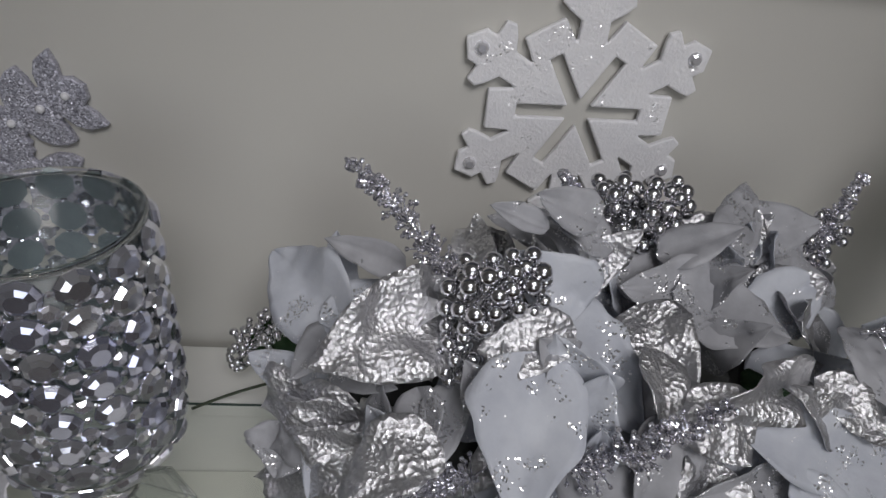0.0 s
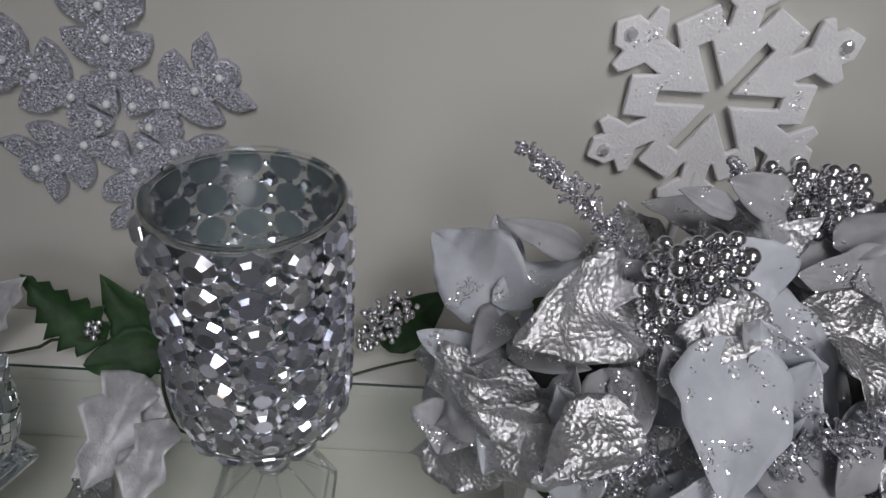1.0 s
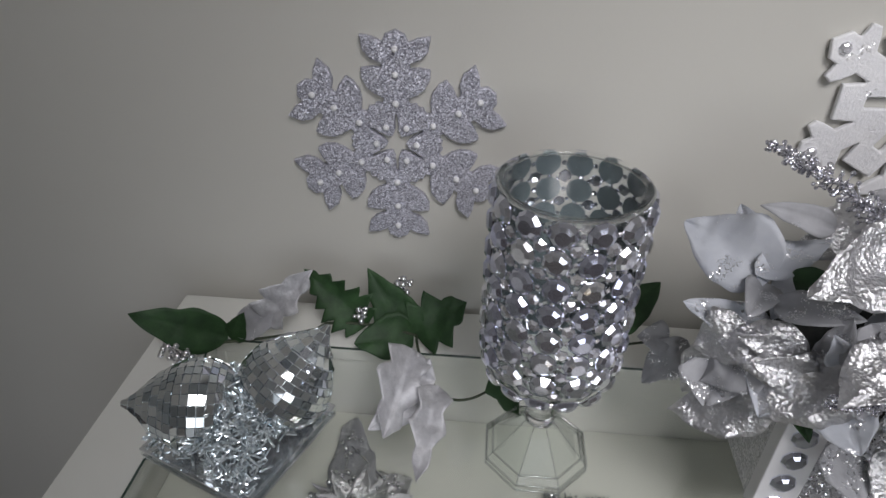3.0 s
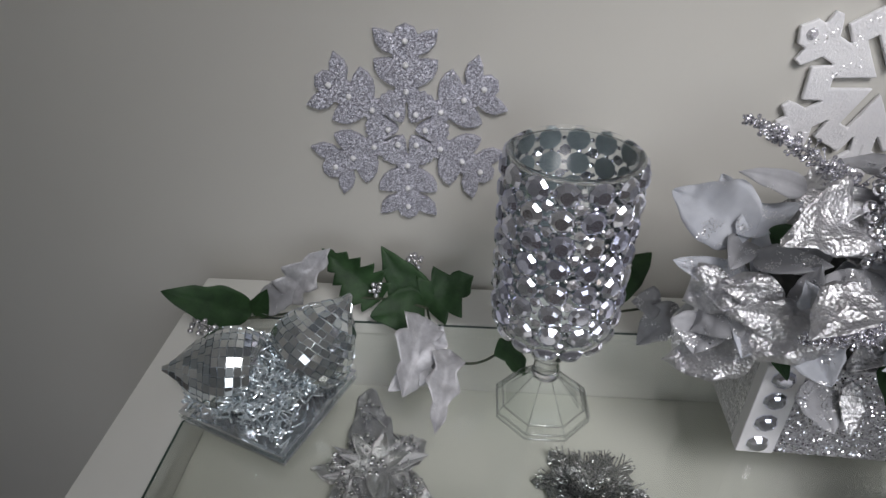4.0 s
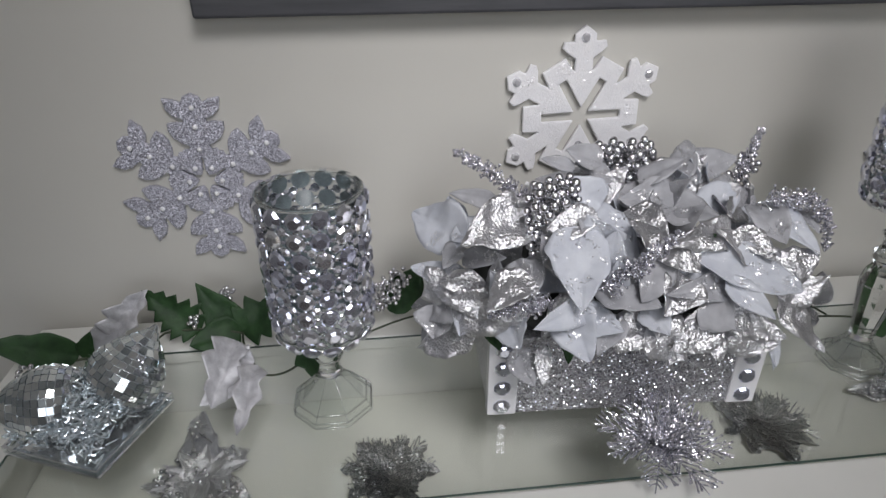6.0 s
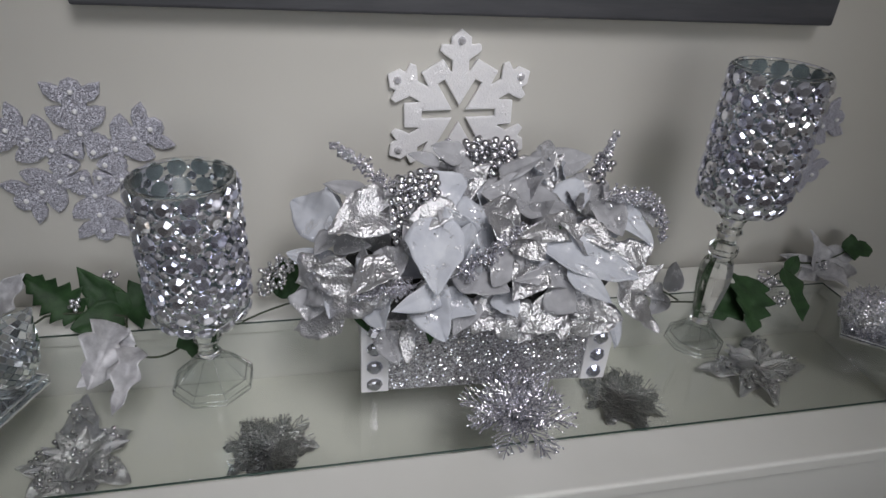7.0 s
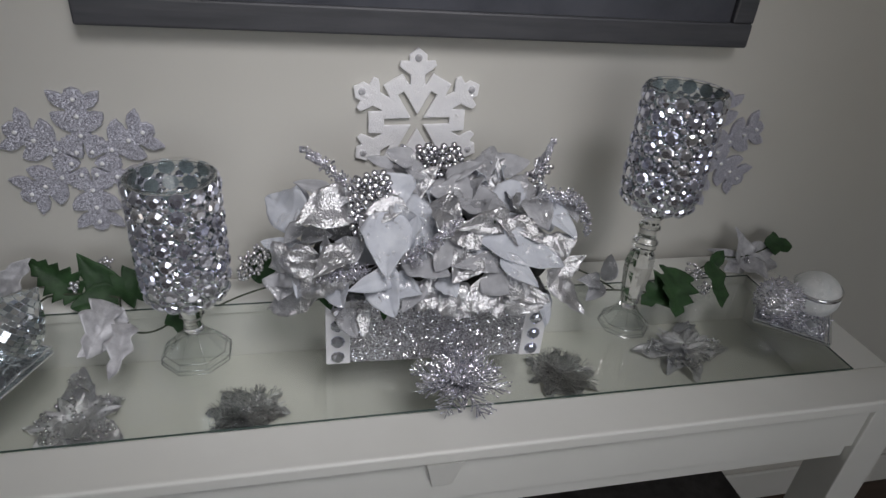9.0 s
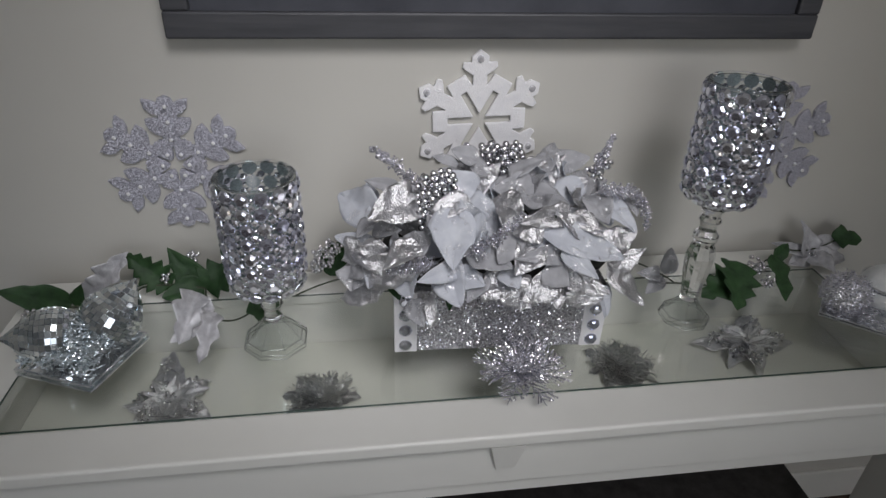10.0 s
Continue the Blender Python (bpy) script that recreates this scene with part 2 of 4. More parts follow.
def lathe(profile, n, bm=None, twist=0.0):
    """Rings of n points through (radius, height); closed where the radius is 0."""
    bm = bm or bmesh.new()
    rings = []
    for r, z in profile:
        if r < 1e-6:
            rings.append([bm.verts.new((0, 0, z))])
        else:
            rings.append([bm.verts.new((r * math.cos(2 * math.pi * (i + twist) / n), r * math.sin(2 * math.pi * (i + twist) / n), z)) for i in range(n)])
    for a, b in zip(rings, rings[1:]):
        for i in range(n):
            j = (i + 1) % n
            q = [a[i % len(a)], a[j % len(a)], b[j % len(b)], b[i % len(b)]]
            q = [v for k, v in enumerate(q) if v not in q[:k]]
            if len(q) > 2:
                bm.faces.new(q)
    return bm


def ball(r, at=(0, 0, 0), u=10, v=6, bm=None):
    bm = bm or bmesh.new()
    bmesh.ops.create_uvsphere(bm, u_segments=u, v_segments=v, radius=r, matrix=Matrix.Translation(at))
    return bm


def tube(points, r, n=6, bm=None, taper=1.0):
    """A round wire along points."""
    bm = bm or bmesh.new()
    pts = [Vector(p) for p in points]
    rings = []
    for i, p in enumerate(pts):
        d = (pts[min(i + 1, len(pts) - 1)] - pts[max(i - 1, 0)]).normalized()
        q = d.to_track_quat("Z", "Y")
        rr = r * (1 + (taper - 1) * i / (len(pts) - 1))
        rings.append([bm.verts.new(p + q @ Vector((rr * math.cos(2 * math.pi * k / n), rr * math.sin(2 * math.pi * k / n), 0))) for k in range(n)])
    for a, b in zip(rings, rings[1:]):
        for k in range(n):
            bm.faces.new((a[k], a[(k + 1) % n], b[(k + 1) % n], b[k]))
    bm.faces.new(rings[0][::-1])
    bm.faces.new(rings[-1])
    return bm


def bent(a, b, sag=(0, 0, 0), n=8):
    """Points of an arc from a to b."""
    a, b, sag = Vector(a), Vector(b), Vector(sag)
    return [a.lerp(b, i / n) + sag * (4 * (i / n) * (1 - i / n)) for i in range(n + 1)]


def turned(m, bm):
    bmesh.ops.transform(bm, matrix=m, verts=bm.verts[:])
    return bm


# ---- the room ----
RX0, RX1, RY0, RZ1 = -2.1, 2.3, FILL_Y, 2.45
solid("floor", block(RX0 - 0.1, RX1 + 0.1, RY0 - 0.1, WALL_Y + 0.1, -0.1, 0), FLOORWOOD, "dark brown wooden floor of the room", "floor")
solid("ceiling", block(RX0 - 0.1, RX1 + 0.1, RY0 - 0.1, WALL_Y + 0.1, RZ1, RZ1 + 0.1), CEILING, "plain matt white ceiling", "ceiling")
solid("wall_north", block(RX0 - 0.1, RX1 + 0.1, WALL_Y, WALL_Y + 0.12, 0, RZ1), WALL, "plain greige painted wall behind the console table", "wall")
solid("wall_west", block(RX0 - 0.12, RX0, RY0, WALL_Y, 0, RZ1), WALL, "plain greige painted side wall", "wall")
solid("wall_east", block(RX1, RX1 + 0.12, RY0, WALL_Y, 0, RZ1), WALL, "plain greige painted side wall", "wall")
# the opening behind the fill panel is added too, no window is known here
wall_bm = block(RX0, FILL_X0, RY0 - 0.12, RY0, 0, RZ1)
block(FILL_X1, RX1, RY0 - 0.12, RY0, 0, RZ1, bm=wall_bm)
block(FILL_X0, FILL_X1, RY0 - 0.12, RY0, 0, FILL_Z0, bm=wall_bm)
block(FILL_X0, FILL_X1, RY0 - 0.12, RY0, FILL_Z1, RZ1, bm=wall_bm)
solid("wall_south", wall_bm, WALL, "unseen greige painted wall with an opening added for the fill light", "wall")
solid("baseboard", block(RX0, RX1, WALL_Y - 0.009, WALL_Y, 0, 0.1, 0.003), WHITE_WOOD, "white painted baseboard along the wall", "baseboard")

# ---- console table ----
table = thing("console_table", "white lacquered console table with an inset glass top", "console table")
TX, TY0, TY1 = 0.665, 0.70, 1.08
GX, GY0, GY1 = 0.606, 0.766, 1.012
FLOOR_IN = 0.64
part("front_rail", block(-TX, TX, TY0, GY0, TOP - 0.02, TOP, 0.004, 3), WHITE_WOOD, table)
part("back_rail", block(-TX, TX, GY1, TY1, TOP - 0.02, TOP, 0.004, 3), WHITE_WOOD, table)
part("side_rail", block(-TX, -GX, GY0, GY1, TOP - 0.02, TOP - 0.0005, 0.0), WHITE_WOOD, table)
part("side_rail", block(GX, TX, GY0, GY1, TOP - 0.02, TOP - 0.0005, 0.0), WHITE_WOOD, table)
part("glass_top", block(-GX + 0.002, GX - 0.002, GY0 + 0.002, GY1 - 0.002, TOP - 0.0065, TOP - 0.0005), TABLE_GLASS, table, "clear greenish glass panel").visible_shadow = False
edge = tube([(-GX + 0.001, GY0 + 0.001, TOP - 0.001), (GX - 0.001, GY0 + 0.001, TOP - 0.001)], 0.0011, 6)
tube([(-GX + 0.001, GY1 - 0.001, TOP - 0.001), (GX - 0.001, GY1 - 0.001, TOP - 0.001)], 0.0011, 6, edge)
tube([(-GX + 0.001, GY0, TOP - 0.001), (-GX + 0.001, GY1, TOP - 0.001)], 0.0011, 6, edge)
tube([(GX - 0.001, GY0, TOP - 0.001), (GX - 0.001, GY1, TOP - 0.001)], 0.0011, 6, edge)
part("glass_edge", edge, GLASS_EDGE, table, "dark green polished edge of the glass")
part("apron", block(-TX + 0.06, TX - 0.06, TY0 + 0.012, TY0 + 0.03, FLOOR_IN + 0.014, TOP - 0.02, 0.001), WHITE_WOOD, table)
part("apron", block(-TX + 0.06, TX - 0.06, GY1 + 0.005, TY1 - 0.012, FLOOR_IN - 0.005, TOP - 0.02, 0.001), WHITE_WOOD, table)
part("side_apron", block(-TX + 0.012, -TX + 0.03, TY0 + 0.06, TY1 - 0.06, FLOOR_IN - 0.005, TOP - 0.02, 0.001), WHITE_WOOD, table)
part("side_apron", block(TX - 0.03, TX - 0.012, TY0 + 0.06, TY1 - 0.06, FLOOR_IN - 0.005, TOP - 0.02, 0.001), WHITE_WOOD, table)
part("display_floor", block(-TX + 0.031, TX - 0.031, TY0 + 0.031, GY1 + 0.004, FLOOR_IN - 0.002, FLOOR_IN + 0.01), TRAY_WOOD, table, "pale board of the display space under the glass")
part("lower_rail", block(-TX + 0.067, TX - 0.067, TY0 + 0.018, TY0 + 0.036, FLOOR_IN - 0.012, FLOOR_IN + 0.0135, 0.001), WHITE_WOOD, table)
for lx in (-TX + 0.008, TX - 0.066):
    for ly in (TY0 + 0.006, TY1 - 0.064):
        part("leg", block(lx, lx + 0.058, ly, ly + 0.058, 0, TOP - 0.0205, 0.002), WHITE_WOOD, table)
wedge = bmesh.new()
bx, bw, bt = 0.0, 0.022, 0.012
vs = [wedge.verts.new(c) for c in ((bx - bw, TY0 + 0.0125, TOP - 0.021), (bx + bw, TY0 + 0.0125, TOP - 0.021), (bx + bw, TY0 + 0.002, TOP - 0.021), (bx - bw, TY0 + 0.002, TOP - 0.021),
                                   (bx - bt, TY0 + 0.0125, TOP - 0.065), (bx + bt, TY0 + 0.0125, TOP - 0.065), (bx + bt, TY0 + 0.008, TOP - 0.065), (bx - bt, TY0 + 0.008, TOP - 0.065))]
for f in ((0, 1, 2, 3), (4, 5, 6, 7), (0, 1, 5, 4), (1, 2, 6, 5), (2, 3, 7, 6), (3, 0, 4, 7)):
    wedge.faces.new([vs[i] for i in f])
part("bracket", wedge, WHITE_WOOD, table, "small tapered corbel in the middle of the apron")

# ---- dark basket under the table ----
BASKET = surface("dark_stained_wicker", (0.02, 0.018, 0.018), (0.055, 0.05, 0.05), 40, (0.5, 0.75), fine=200, relief=0.4)
basket = thing("storage_basket", "dark stained slatted basket on the floor under the table", "basket")
part("basket_body", block(-0.38, 0.65, 0.80, 1.00, 0.004, 0.30, 0.006), BASKET, basket)
slat = mesh_from(block(-0.0075, 0.0075, 0, 0.006, 0.0, 0.305, 0.0015, 1), "slat", BASKET)
for i in range(52):
    part("slat", slat, None, basket, m=pose(-0.37 + 0.02 * i, 0.795, 0.002))
part("basket_rim", block(-0.39, 0.66, 0.788, 1.008, 0.30, 0.318, 0.004), BASKET, basket)

# ---- picture on the wall ----
picture = thing("framed_picture", "large slate-grey canvas in a charcoal wooden frame on the wall", "picture")
PX0, PX1, PZ0, PZ1, PY = -0.401, 0.502, 1.122, 1.72, 1.062
FB = 0.034
part("frame_bar", block(PX0, PX1, PY, WALL_Y, PZ0, PZ0 + FB, 0.003), FRAME_GREY, picture)
part("frame_bar", block(PX0, PX1, PY, WALL_Y, PZ1 - FB, PZ1, 0.003), FRAME_GREY, picture)
part("frame_bar", block(PX0, PX0 + FB, PY, WALL_Y, PZ0 + FB, PZ1 - FB, 0.003), FRAME_GREY, picture)
part("frame_bar", block(PX1 - FB, PX1, PY, WALL_Y, PZ0 + FB, PZ1 - FB, 0.003), FRAME_GREY, picture)
part("canvas", block(PX0 + FB - 0.004, PX1 - FB + 0.004, PY + 0.009, WALL_Y - 0.002, PZ0 + FB - 0.004, PZ1 - FB + 0.004), CANVAS, picture, "slate-grey mottled canvas")


# ---- snowflakes ----
def flake_sheet(half, inner, thick, bevel):
    """A six-armed sheet from half an outline between the directions 0 and 30 degrees, standing in the xz plane, its face towards -y."""
    bm = bmesh.new()
    for k in range(6):
        for mir in (1, -1):
            ring = []
            for r, a in half + inner:
                th = radians(60 * k + mir * a)
                ring.append(bm.verts.new((r * math.cos(th), 0, r * math.sin(th))))
            bm.faces.new(ring)
    bmesh.ops.remove_doubles(bm, verts=bm.verts[:], dist=0.00005)
    bmesh.ops.recalc_face_normals(bm, faces=bm.faces[:])
    r = bmesh.ops.extrude_face_region(bm, geom=bm.faces[:])
    bmesh.ops.translate(bm, verts=[v for v in r["geom"] if isinstance(v, bmesh.types.BMVert)], vec=(0, -thick, 0))
    bmesh.ops.recalc_face_normals(bm, faces=bm.faces[:])
    rim = [e for e in bm.edges if len(e.link_faces) == 2 and e.calc_face_angle(0) > 1.2]
    bmesh.ops.bevel(bm, geom=rim, offset=bevel, segments=2, affect="EDGES", profile=0.5)
    return bm


def polar(p, q):
    return (math.hypot(p, q), math.degrees(math.atan2(q, p)))


def arm_side(p, q):
    """A point p along the arm at 30 degrees, q towards the direction 0."""
    r, a = polar(p, q)
    return (r, 30 - a)


def gem_mesh(name, r, h, sides, mats):
    bm = bmesh.new()
    lathe([(0, 0.0), (r, 0.0), (r * 0.98, h * 0.2), (r * 0.78, h * 0.7), (r * 0.5, h), (0, h)], sides, bm)
    me = mesh_from(bm, name, mats)
    for f in me.polygons:
        if all(abs(me.vertices[i].co.z) < 1e-6 for i in f.vertices):
            f.material_index = 1
    return me


GEM_BIG = gem_mesh("gem", 0.0094, 0.0048, 9, [GEM, GEM_BACK])
GEM_TINY = gem_mesh("gem", 0.0056, 0.0036, 8, [TIP_GEM, GEM_BACK])

white_half = [(0.070, 0), polar(0.070, 0.0155), polar(0.052, 0.0165)] + [arm_side(*c) for c in ((0.053, 0.0105), (0.067, 0.0105), (0.0735, 0.0205), (0.0785, 0.0260), (0.0860, 0.0245), (0.0855, 0.0125), (0.094, 0.0125))] + [(0.1035, 30)]
white_hole = [(0.01, 30), polar(0.0087, 0.005), polar(0.0475, 0.0048), (0.0475, 0)]
snow = thing("foam_snowflake", "white glittered foam snowflake with rhinestone tips behind the bouquet", "snowflake", pose(0.0175, 1.0878, 1.0005, 0, -1.8, 0))
part("snowflake_body", flake_sheet(white_half, white_hole, 0.0055, 0.0014), SNOW_FOAM, snow)
part("stick", tube([(0, -0.003, -0.06), (0, -0.003, -0.145)], 0.003, 8), BOX_WHITE, snow, "white stick into the box")
for k in range(6):
    th = radians(30 + 60 * k)
    part("gem", GEM_TINY, None, snow, "clear rhinestone", m=pose(0.090 * math.cos(th), -0.0052, 0.090 * math.sin(th), 90, 0, 0))

lace_half = [(0.043, 0), (0.045, 5)] + [arm_side(*c) for c in ((0.040, 0.013), (0.045, 0.011), (0.049, 0.020), (0.055, 0.0275), (0.064, 0.032), (0.073, 0.0325), (0.0745, 0.022), (0.0735, 0.013), (0.078, 0.013), (0.0815, 0.023), (0.089, 0.030), (0.103, 0.0325), (0.101, 0.020), (0.097, 0.012), (0.104, 0.009))] + [(0.108, 30)]
lace_half = [(0.95 * r, a) for r, a in lace_half]
lace_hole = [(0.029, 30), (0.026, 27.5), (0.013, 23), (0.008, 0)]
lace_mesh = mesh_from(flake_sheet(lace_half, lace_hole, 0.006, 0.0012), "snowflake_body", PALE_GLITTER)
PEARL_MESH = mesh_from(ball(0.0031, u=12, v=8), "pearl", PEARL)
PEARL_MESH.shade_smooth()


def lace_flake(m):
    ob = thing("glitter_snowflake", "silver glittered snowflake dotted with white pearls on the wall", "snowflake", m, "snowflakes on the wall")
    part("snowflake_body", lace_mesh, None, ob)
    for k in range(6):
        for r, off in ((0.087, 0), (0.065, 0), (0.039, 0), (0.0185, 30)):
            th = radians(30 + 60 * k + off)
            part("pearl", PEARL_MESH, None, ob, m=pose(r * math.cos(th), -0.0072, r * math.sin(th)))
    return ob


flake_left = lace_flake(pose(-0.4255, WALL_Y - 0.0005, 0.940))
copy_thing(flake_left, pose(0.507, WALL_Y - 0.0005, 0.951, 0, 4, 0))


# ---- goblets ----
CUP_R, CUP_H = 0.0478, 0.168


def cup(ob, z0):
    """A straight glass bowl on a rounded bottom, studded with rhinestones from rim to foot."""
    r = CUP_R
    prof = [(0, z0), (0.018, z0 + 0.001), (0.032, z0 + 0.008), (0.0415, z0 + 0.018), (r - 0.001, z0 + 0.034), (r, z0 + 0.06), (r, z0 + CUP_H - 0.001),
            (r - 0.003, z0 + CUP_H - 0.001), (r - 0.003, z0 + 0.06), (r - 0.004, z0 + 0.035), (0.038, z0 + 0.02), (0.029, z0 + 0.011), (0, z0 + 0.005)]
    part("bowl", lathe(prof, 48), CUP_GLASS, ob, "clear glass bowl", smooth=True)
    part("rim", lathe([(r - 0.0035, z0 + CUP_H - 0.001), (r + 0.0006, z0 + CUP_H - 0.001), (r + 0.001, z0 + CUP_H + 0.001), (r - 0.0012, z0 + CUP_H + 0.0025), (r - 0.0038, z0 + CUP_H + 0.001), (r - 0.0035, z0 + CUP_H - 0.001)], 48), THICK_GLASS, ob, "rounded clear glass rim", smooth=True)
    tiny = bmesh.new()
    rows, n, step = 8, 14, 0.0199
    rng = random.Random(7)
    for i in range(rows):
        z = z0 + 0.0200 + i * step
        rad, lean = (r + 0.0002, 0) if i > 1 else ((r - 0.0004, 6) if i == 1 else (0.0437, 34))
        for k in range(n):
            a = 360 / n * (k + 0.08 * (i % 2)) + rng.uniform(-0.8, 0.8)
            m = pose(0, 0, 0, 0, 0, a) @ pose(rad, 0, z + rng.uniform(-0.0005, 0.0005), 0, 90 + lean + rng.uniform(-2.5, 2.5), 0) @ pose(0, 0, 0, rng.uniform(-2.5, 2.5), 0, rng.uniform(-18, 18))
            part("gem", GEM_BIG, None, ob, m=m)
            for du, dz, s0 in ((0.5, 0.5, 0.0046), (0.5, 0.0, 0.0020), (0.0, 0.5, 0.0019), (0.27, 0.6, 0.0017), (0.73, 0.4, 0.0017)):
                if i == rows - 1 and dz > 0:
                    continue
                tm = pose(0, 0, 0, 0, 0, a + 360 / n * du) @ pose(rad + 0.0004 + (0.0018 if i == 0 and dz else 0), 0, z + dz * step + rng.uniform(-0.0003, 0.0003), 0, 90 + lean * (1 - dz) + rng.uniform(-6, 6), 0) @ pose(0, 0, 0, rng.uniform(-6, 6), 0, rng.uniform(0, 60))
                s = s0 * rng.uniform(0.92, 1.08)
                lathe([(s, 0), (s * 0.97, s * 0.2), (s * 0.5, s * 0.55), (0, s * 0.55)], 6, tiny)
                tiny.verts.ensure_lookup_table()
                for vv in tiny.verts[-19:]:
                    vv.co = tm @ vv.co
    tagged(part("gem_filling", tiny, GEM_SMALL, ob, "small rhinestones filling the gaps"), kind="stuff")


def foot(ob, prof):
    """A hollow eight-sided flared foot with thick glass along its ridges and its edge."""
    part("foot", lathe([(a, b) for a, b in prof] + [(a * 0.9, b - 0.002) for a, b in prof[::-1][:-2]], 8, twist=0.5), FOOT_GLASS, ob, "octagonal clear pressed-glass foot")
    for k in range(8):
        c, s_ = math.cos(2 * math.pi * (k + 0.5) / 8), math.sin(2 * math.pi * (k + 0.5) / 8)
        part("foot_ridge", tube([(a * c, a * s_, b) for a, b in prof[1:]], 0.0005, 5), RIDGE_GLASS, ob, smooth=True)
    for a, b in prof[:3]:
        part("foot_edge", tube([(a * math.cos(2 * math.pi * (k + 0.5) / 8), a * math.sin(2 * math.pi * (k + 0.5) / 8), b + 0.0010) for k in range(9)], 0.0010, 5), RIDGE_GLASS, ob, smooth=True)


goblet = thing("rhinestone_goblet", "clear glass goblet studded with silver rhinestones on a faceted foot", "goblet", pose(-0.2872, 0.903, TOP))
foot(goblet, [(0.0437, 0.0002), (0.0437, 0.006), (0.0385, 0.012), (0.0285, 0.023), (0.0185, 0.034), (0.0118, 0.041)])
part("stem", lathe([(0, 0.0400), (0.0117, 0.0405), (0.0122, 0.046), (0.0108, 0.052), (0.0112, 0.058), (0.0140, 0.063), (0.0145, 0.067), (0.0118, 0.071), (0.0128, 0.076), (0.0175, 0.0812), (0, 0.0818)], 12), STEM_GLASS, goblet, "short moulded glass stem", smooth=True)
for z, rr in ((0.0425, 0.0122), (0.065, 0.0147)):
    part("stem_ring", tube([(rr * math.cos(2 * math.pi * k / 12), rr * math.sin(2 * math.pi * k / 12), z) for k in range(13)], 0.0009, 5), RIDGE_GLASS, goblet, "moulded ring of the stem", smooth=True)
cup(goblet, 0.082)

tall = thing("tall_rhinestone_goblet", "rhinestone-studded glass cup on a tall clear candlestick", "goblet", pose(0.313, 0.902, TOP))
foot(tall, [(0.037, 0.0002), (0.037, 0.005), (0.032, 0.010), (0.0245, 0.018), (0.0170, 0.028), (0.0125, 0.036)])
SPINDLE = [(0, 0.0345), (0.0120, 0.035), (0.0132, 0.046), (0.0150, 0.060), (0.0178, 0.078), (0.0200, 0.096), (0.0206, 0.110), (0.0178, 0.122), (0.0130, 0.130), (0.0168, 0.137), (0.0172, 0.144), (0.0120, 0.151), (0.0124, 0.162), (0.0148, 0.167), (0.0120, 0.172), (0.0142, 0.182), (0.0175, 0.1872), (0, 0.1878)]
part("candlestick", lathe(SPINDLE, 10, twist=0.5), STEM_GLASS, tall, "clear faceted glass candlestick stem")
for rr, z in (SPINDLE[2], SPINDLE[10], SPINDLE[13]):
    part("stem_ring", tube([((rr + 0.0002) * math.cos(2 * math.pi * (k + 0.5) / 10), (rr + 0.0002) * math.sin(2 * math.pi * (k + 0.5) / 10), z) for k in range(11)], 0.0009, 5), RIDGE_GLASS, tall, "moulded ring of the stem", smooth=True)
cup(tall, 0.188)

# ---- glitter box ----
BOX = pose(0.021, 0.925, TOP, 0, 0, -2.4)
box = thing("glitter_box", "silver glittered planter box with white gem-studded corner strips", "box", BOX)
bw, bd, bh = 0.143, 0.067, 0.098
part("box_body", block(-bw, bw, -bd, bd, 0, bh, 0.002), BOX_GLITTER, box)
rng = random.Random(31)
verts, faces = [], []
for i in range(2400):
    at = Vector((rng.uniform(-bw + 0.03, bw - 0.03), -bd - 0.0008, rng.uniform(0.002, bh - 0.004)))
    q = Vector((rng.gauss(0, 0.4), -1, 0.5 + rng.gauss(0, 0.4))).to_track_quat("Z", "Y")
    size, spin = rng.uniform(0.0005, 0.0010), rng.uniform(0, 1.6)
    faces.append(tuple(range(len(verts), len(verts) + 4)))
    verts += [at + q @ Vector((size * math.cos(spin + 1.5708 * k), size * math.sin(spin + 1.5708 * k), 0)) for k in range(4)]
flakes = bpy.data.meshes.new("glitter_coat")
flakes.from_pydata(verts, [], faces)
flakes.materials.append(FLAKE)
tagged(part("glitter_coat", flakes, None, box, "loose silver glitter flakes"), kind="stuff")
for sx in (-1, 1):
    for sy in (-1, 1):
        part("corner_strip", block(min(sx * (bw + 0.0015), sx * (bw - 0.029)), max(sx * (bw + 0.0015), sx * (bw - 0.029)), min(sy * (bd + 0.0015), sy * (bd - 0.012)), max(sy * (bd + 0.0015), sy * (bd - 0.012)), 0.0002, bh, 0.001), BOX_WHITE, box, "white strip")
    for z in (0.012, 0.037, 0.062, 0.085):
        part("gem", GEM_BIG, None, box, "round rhinestone", m=pose(sx * (bw - 0.0135), -bd - 0.0014, z, 90, 0, 0))

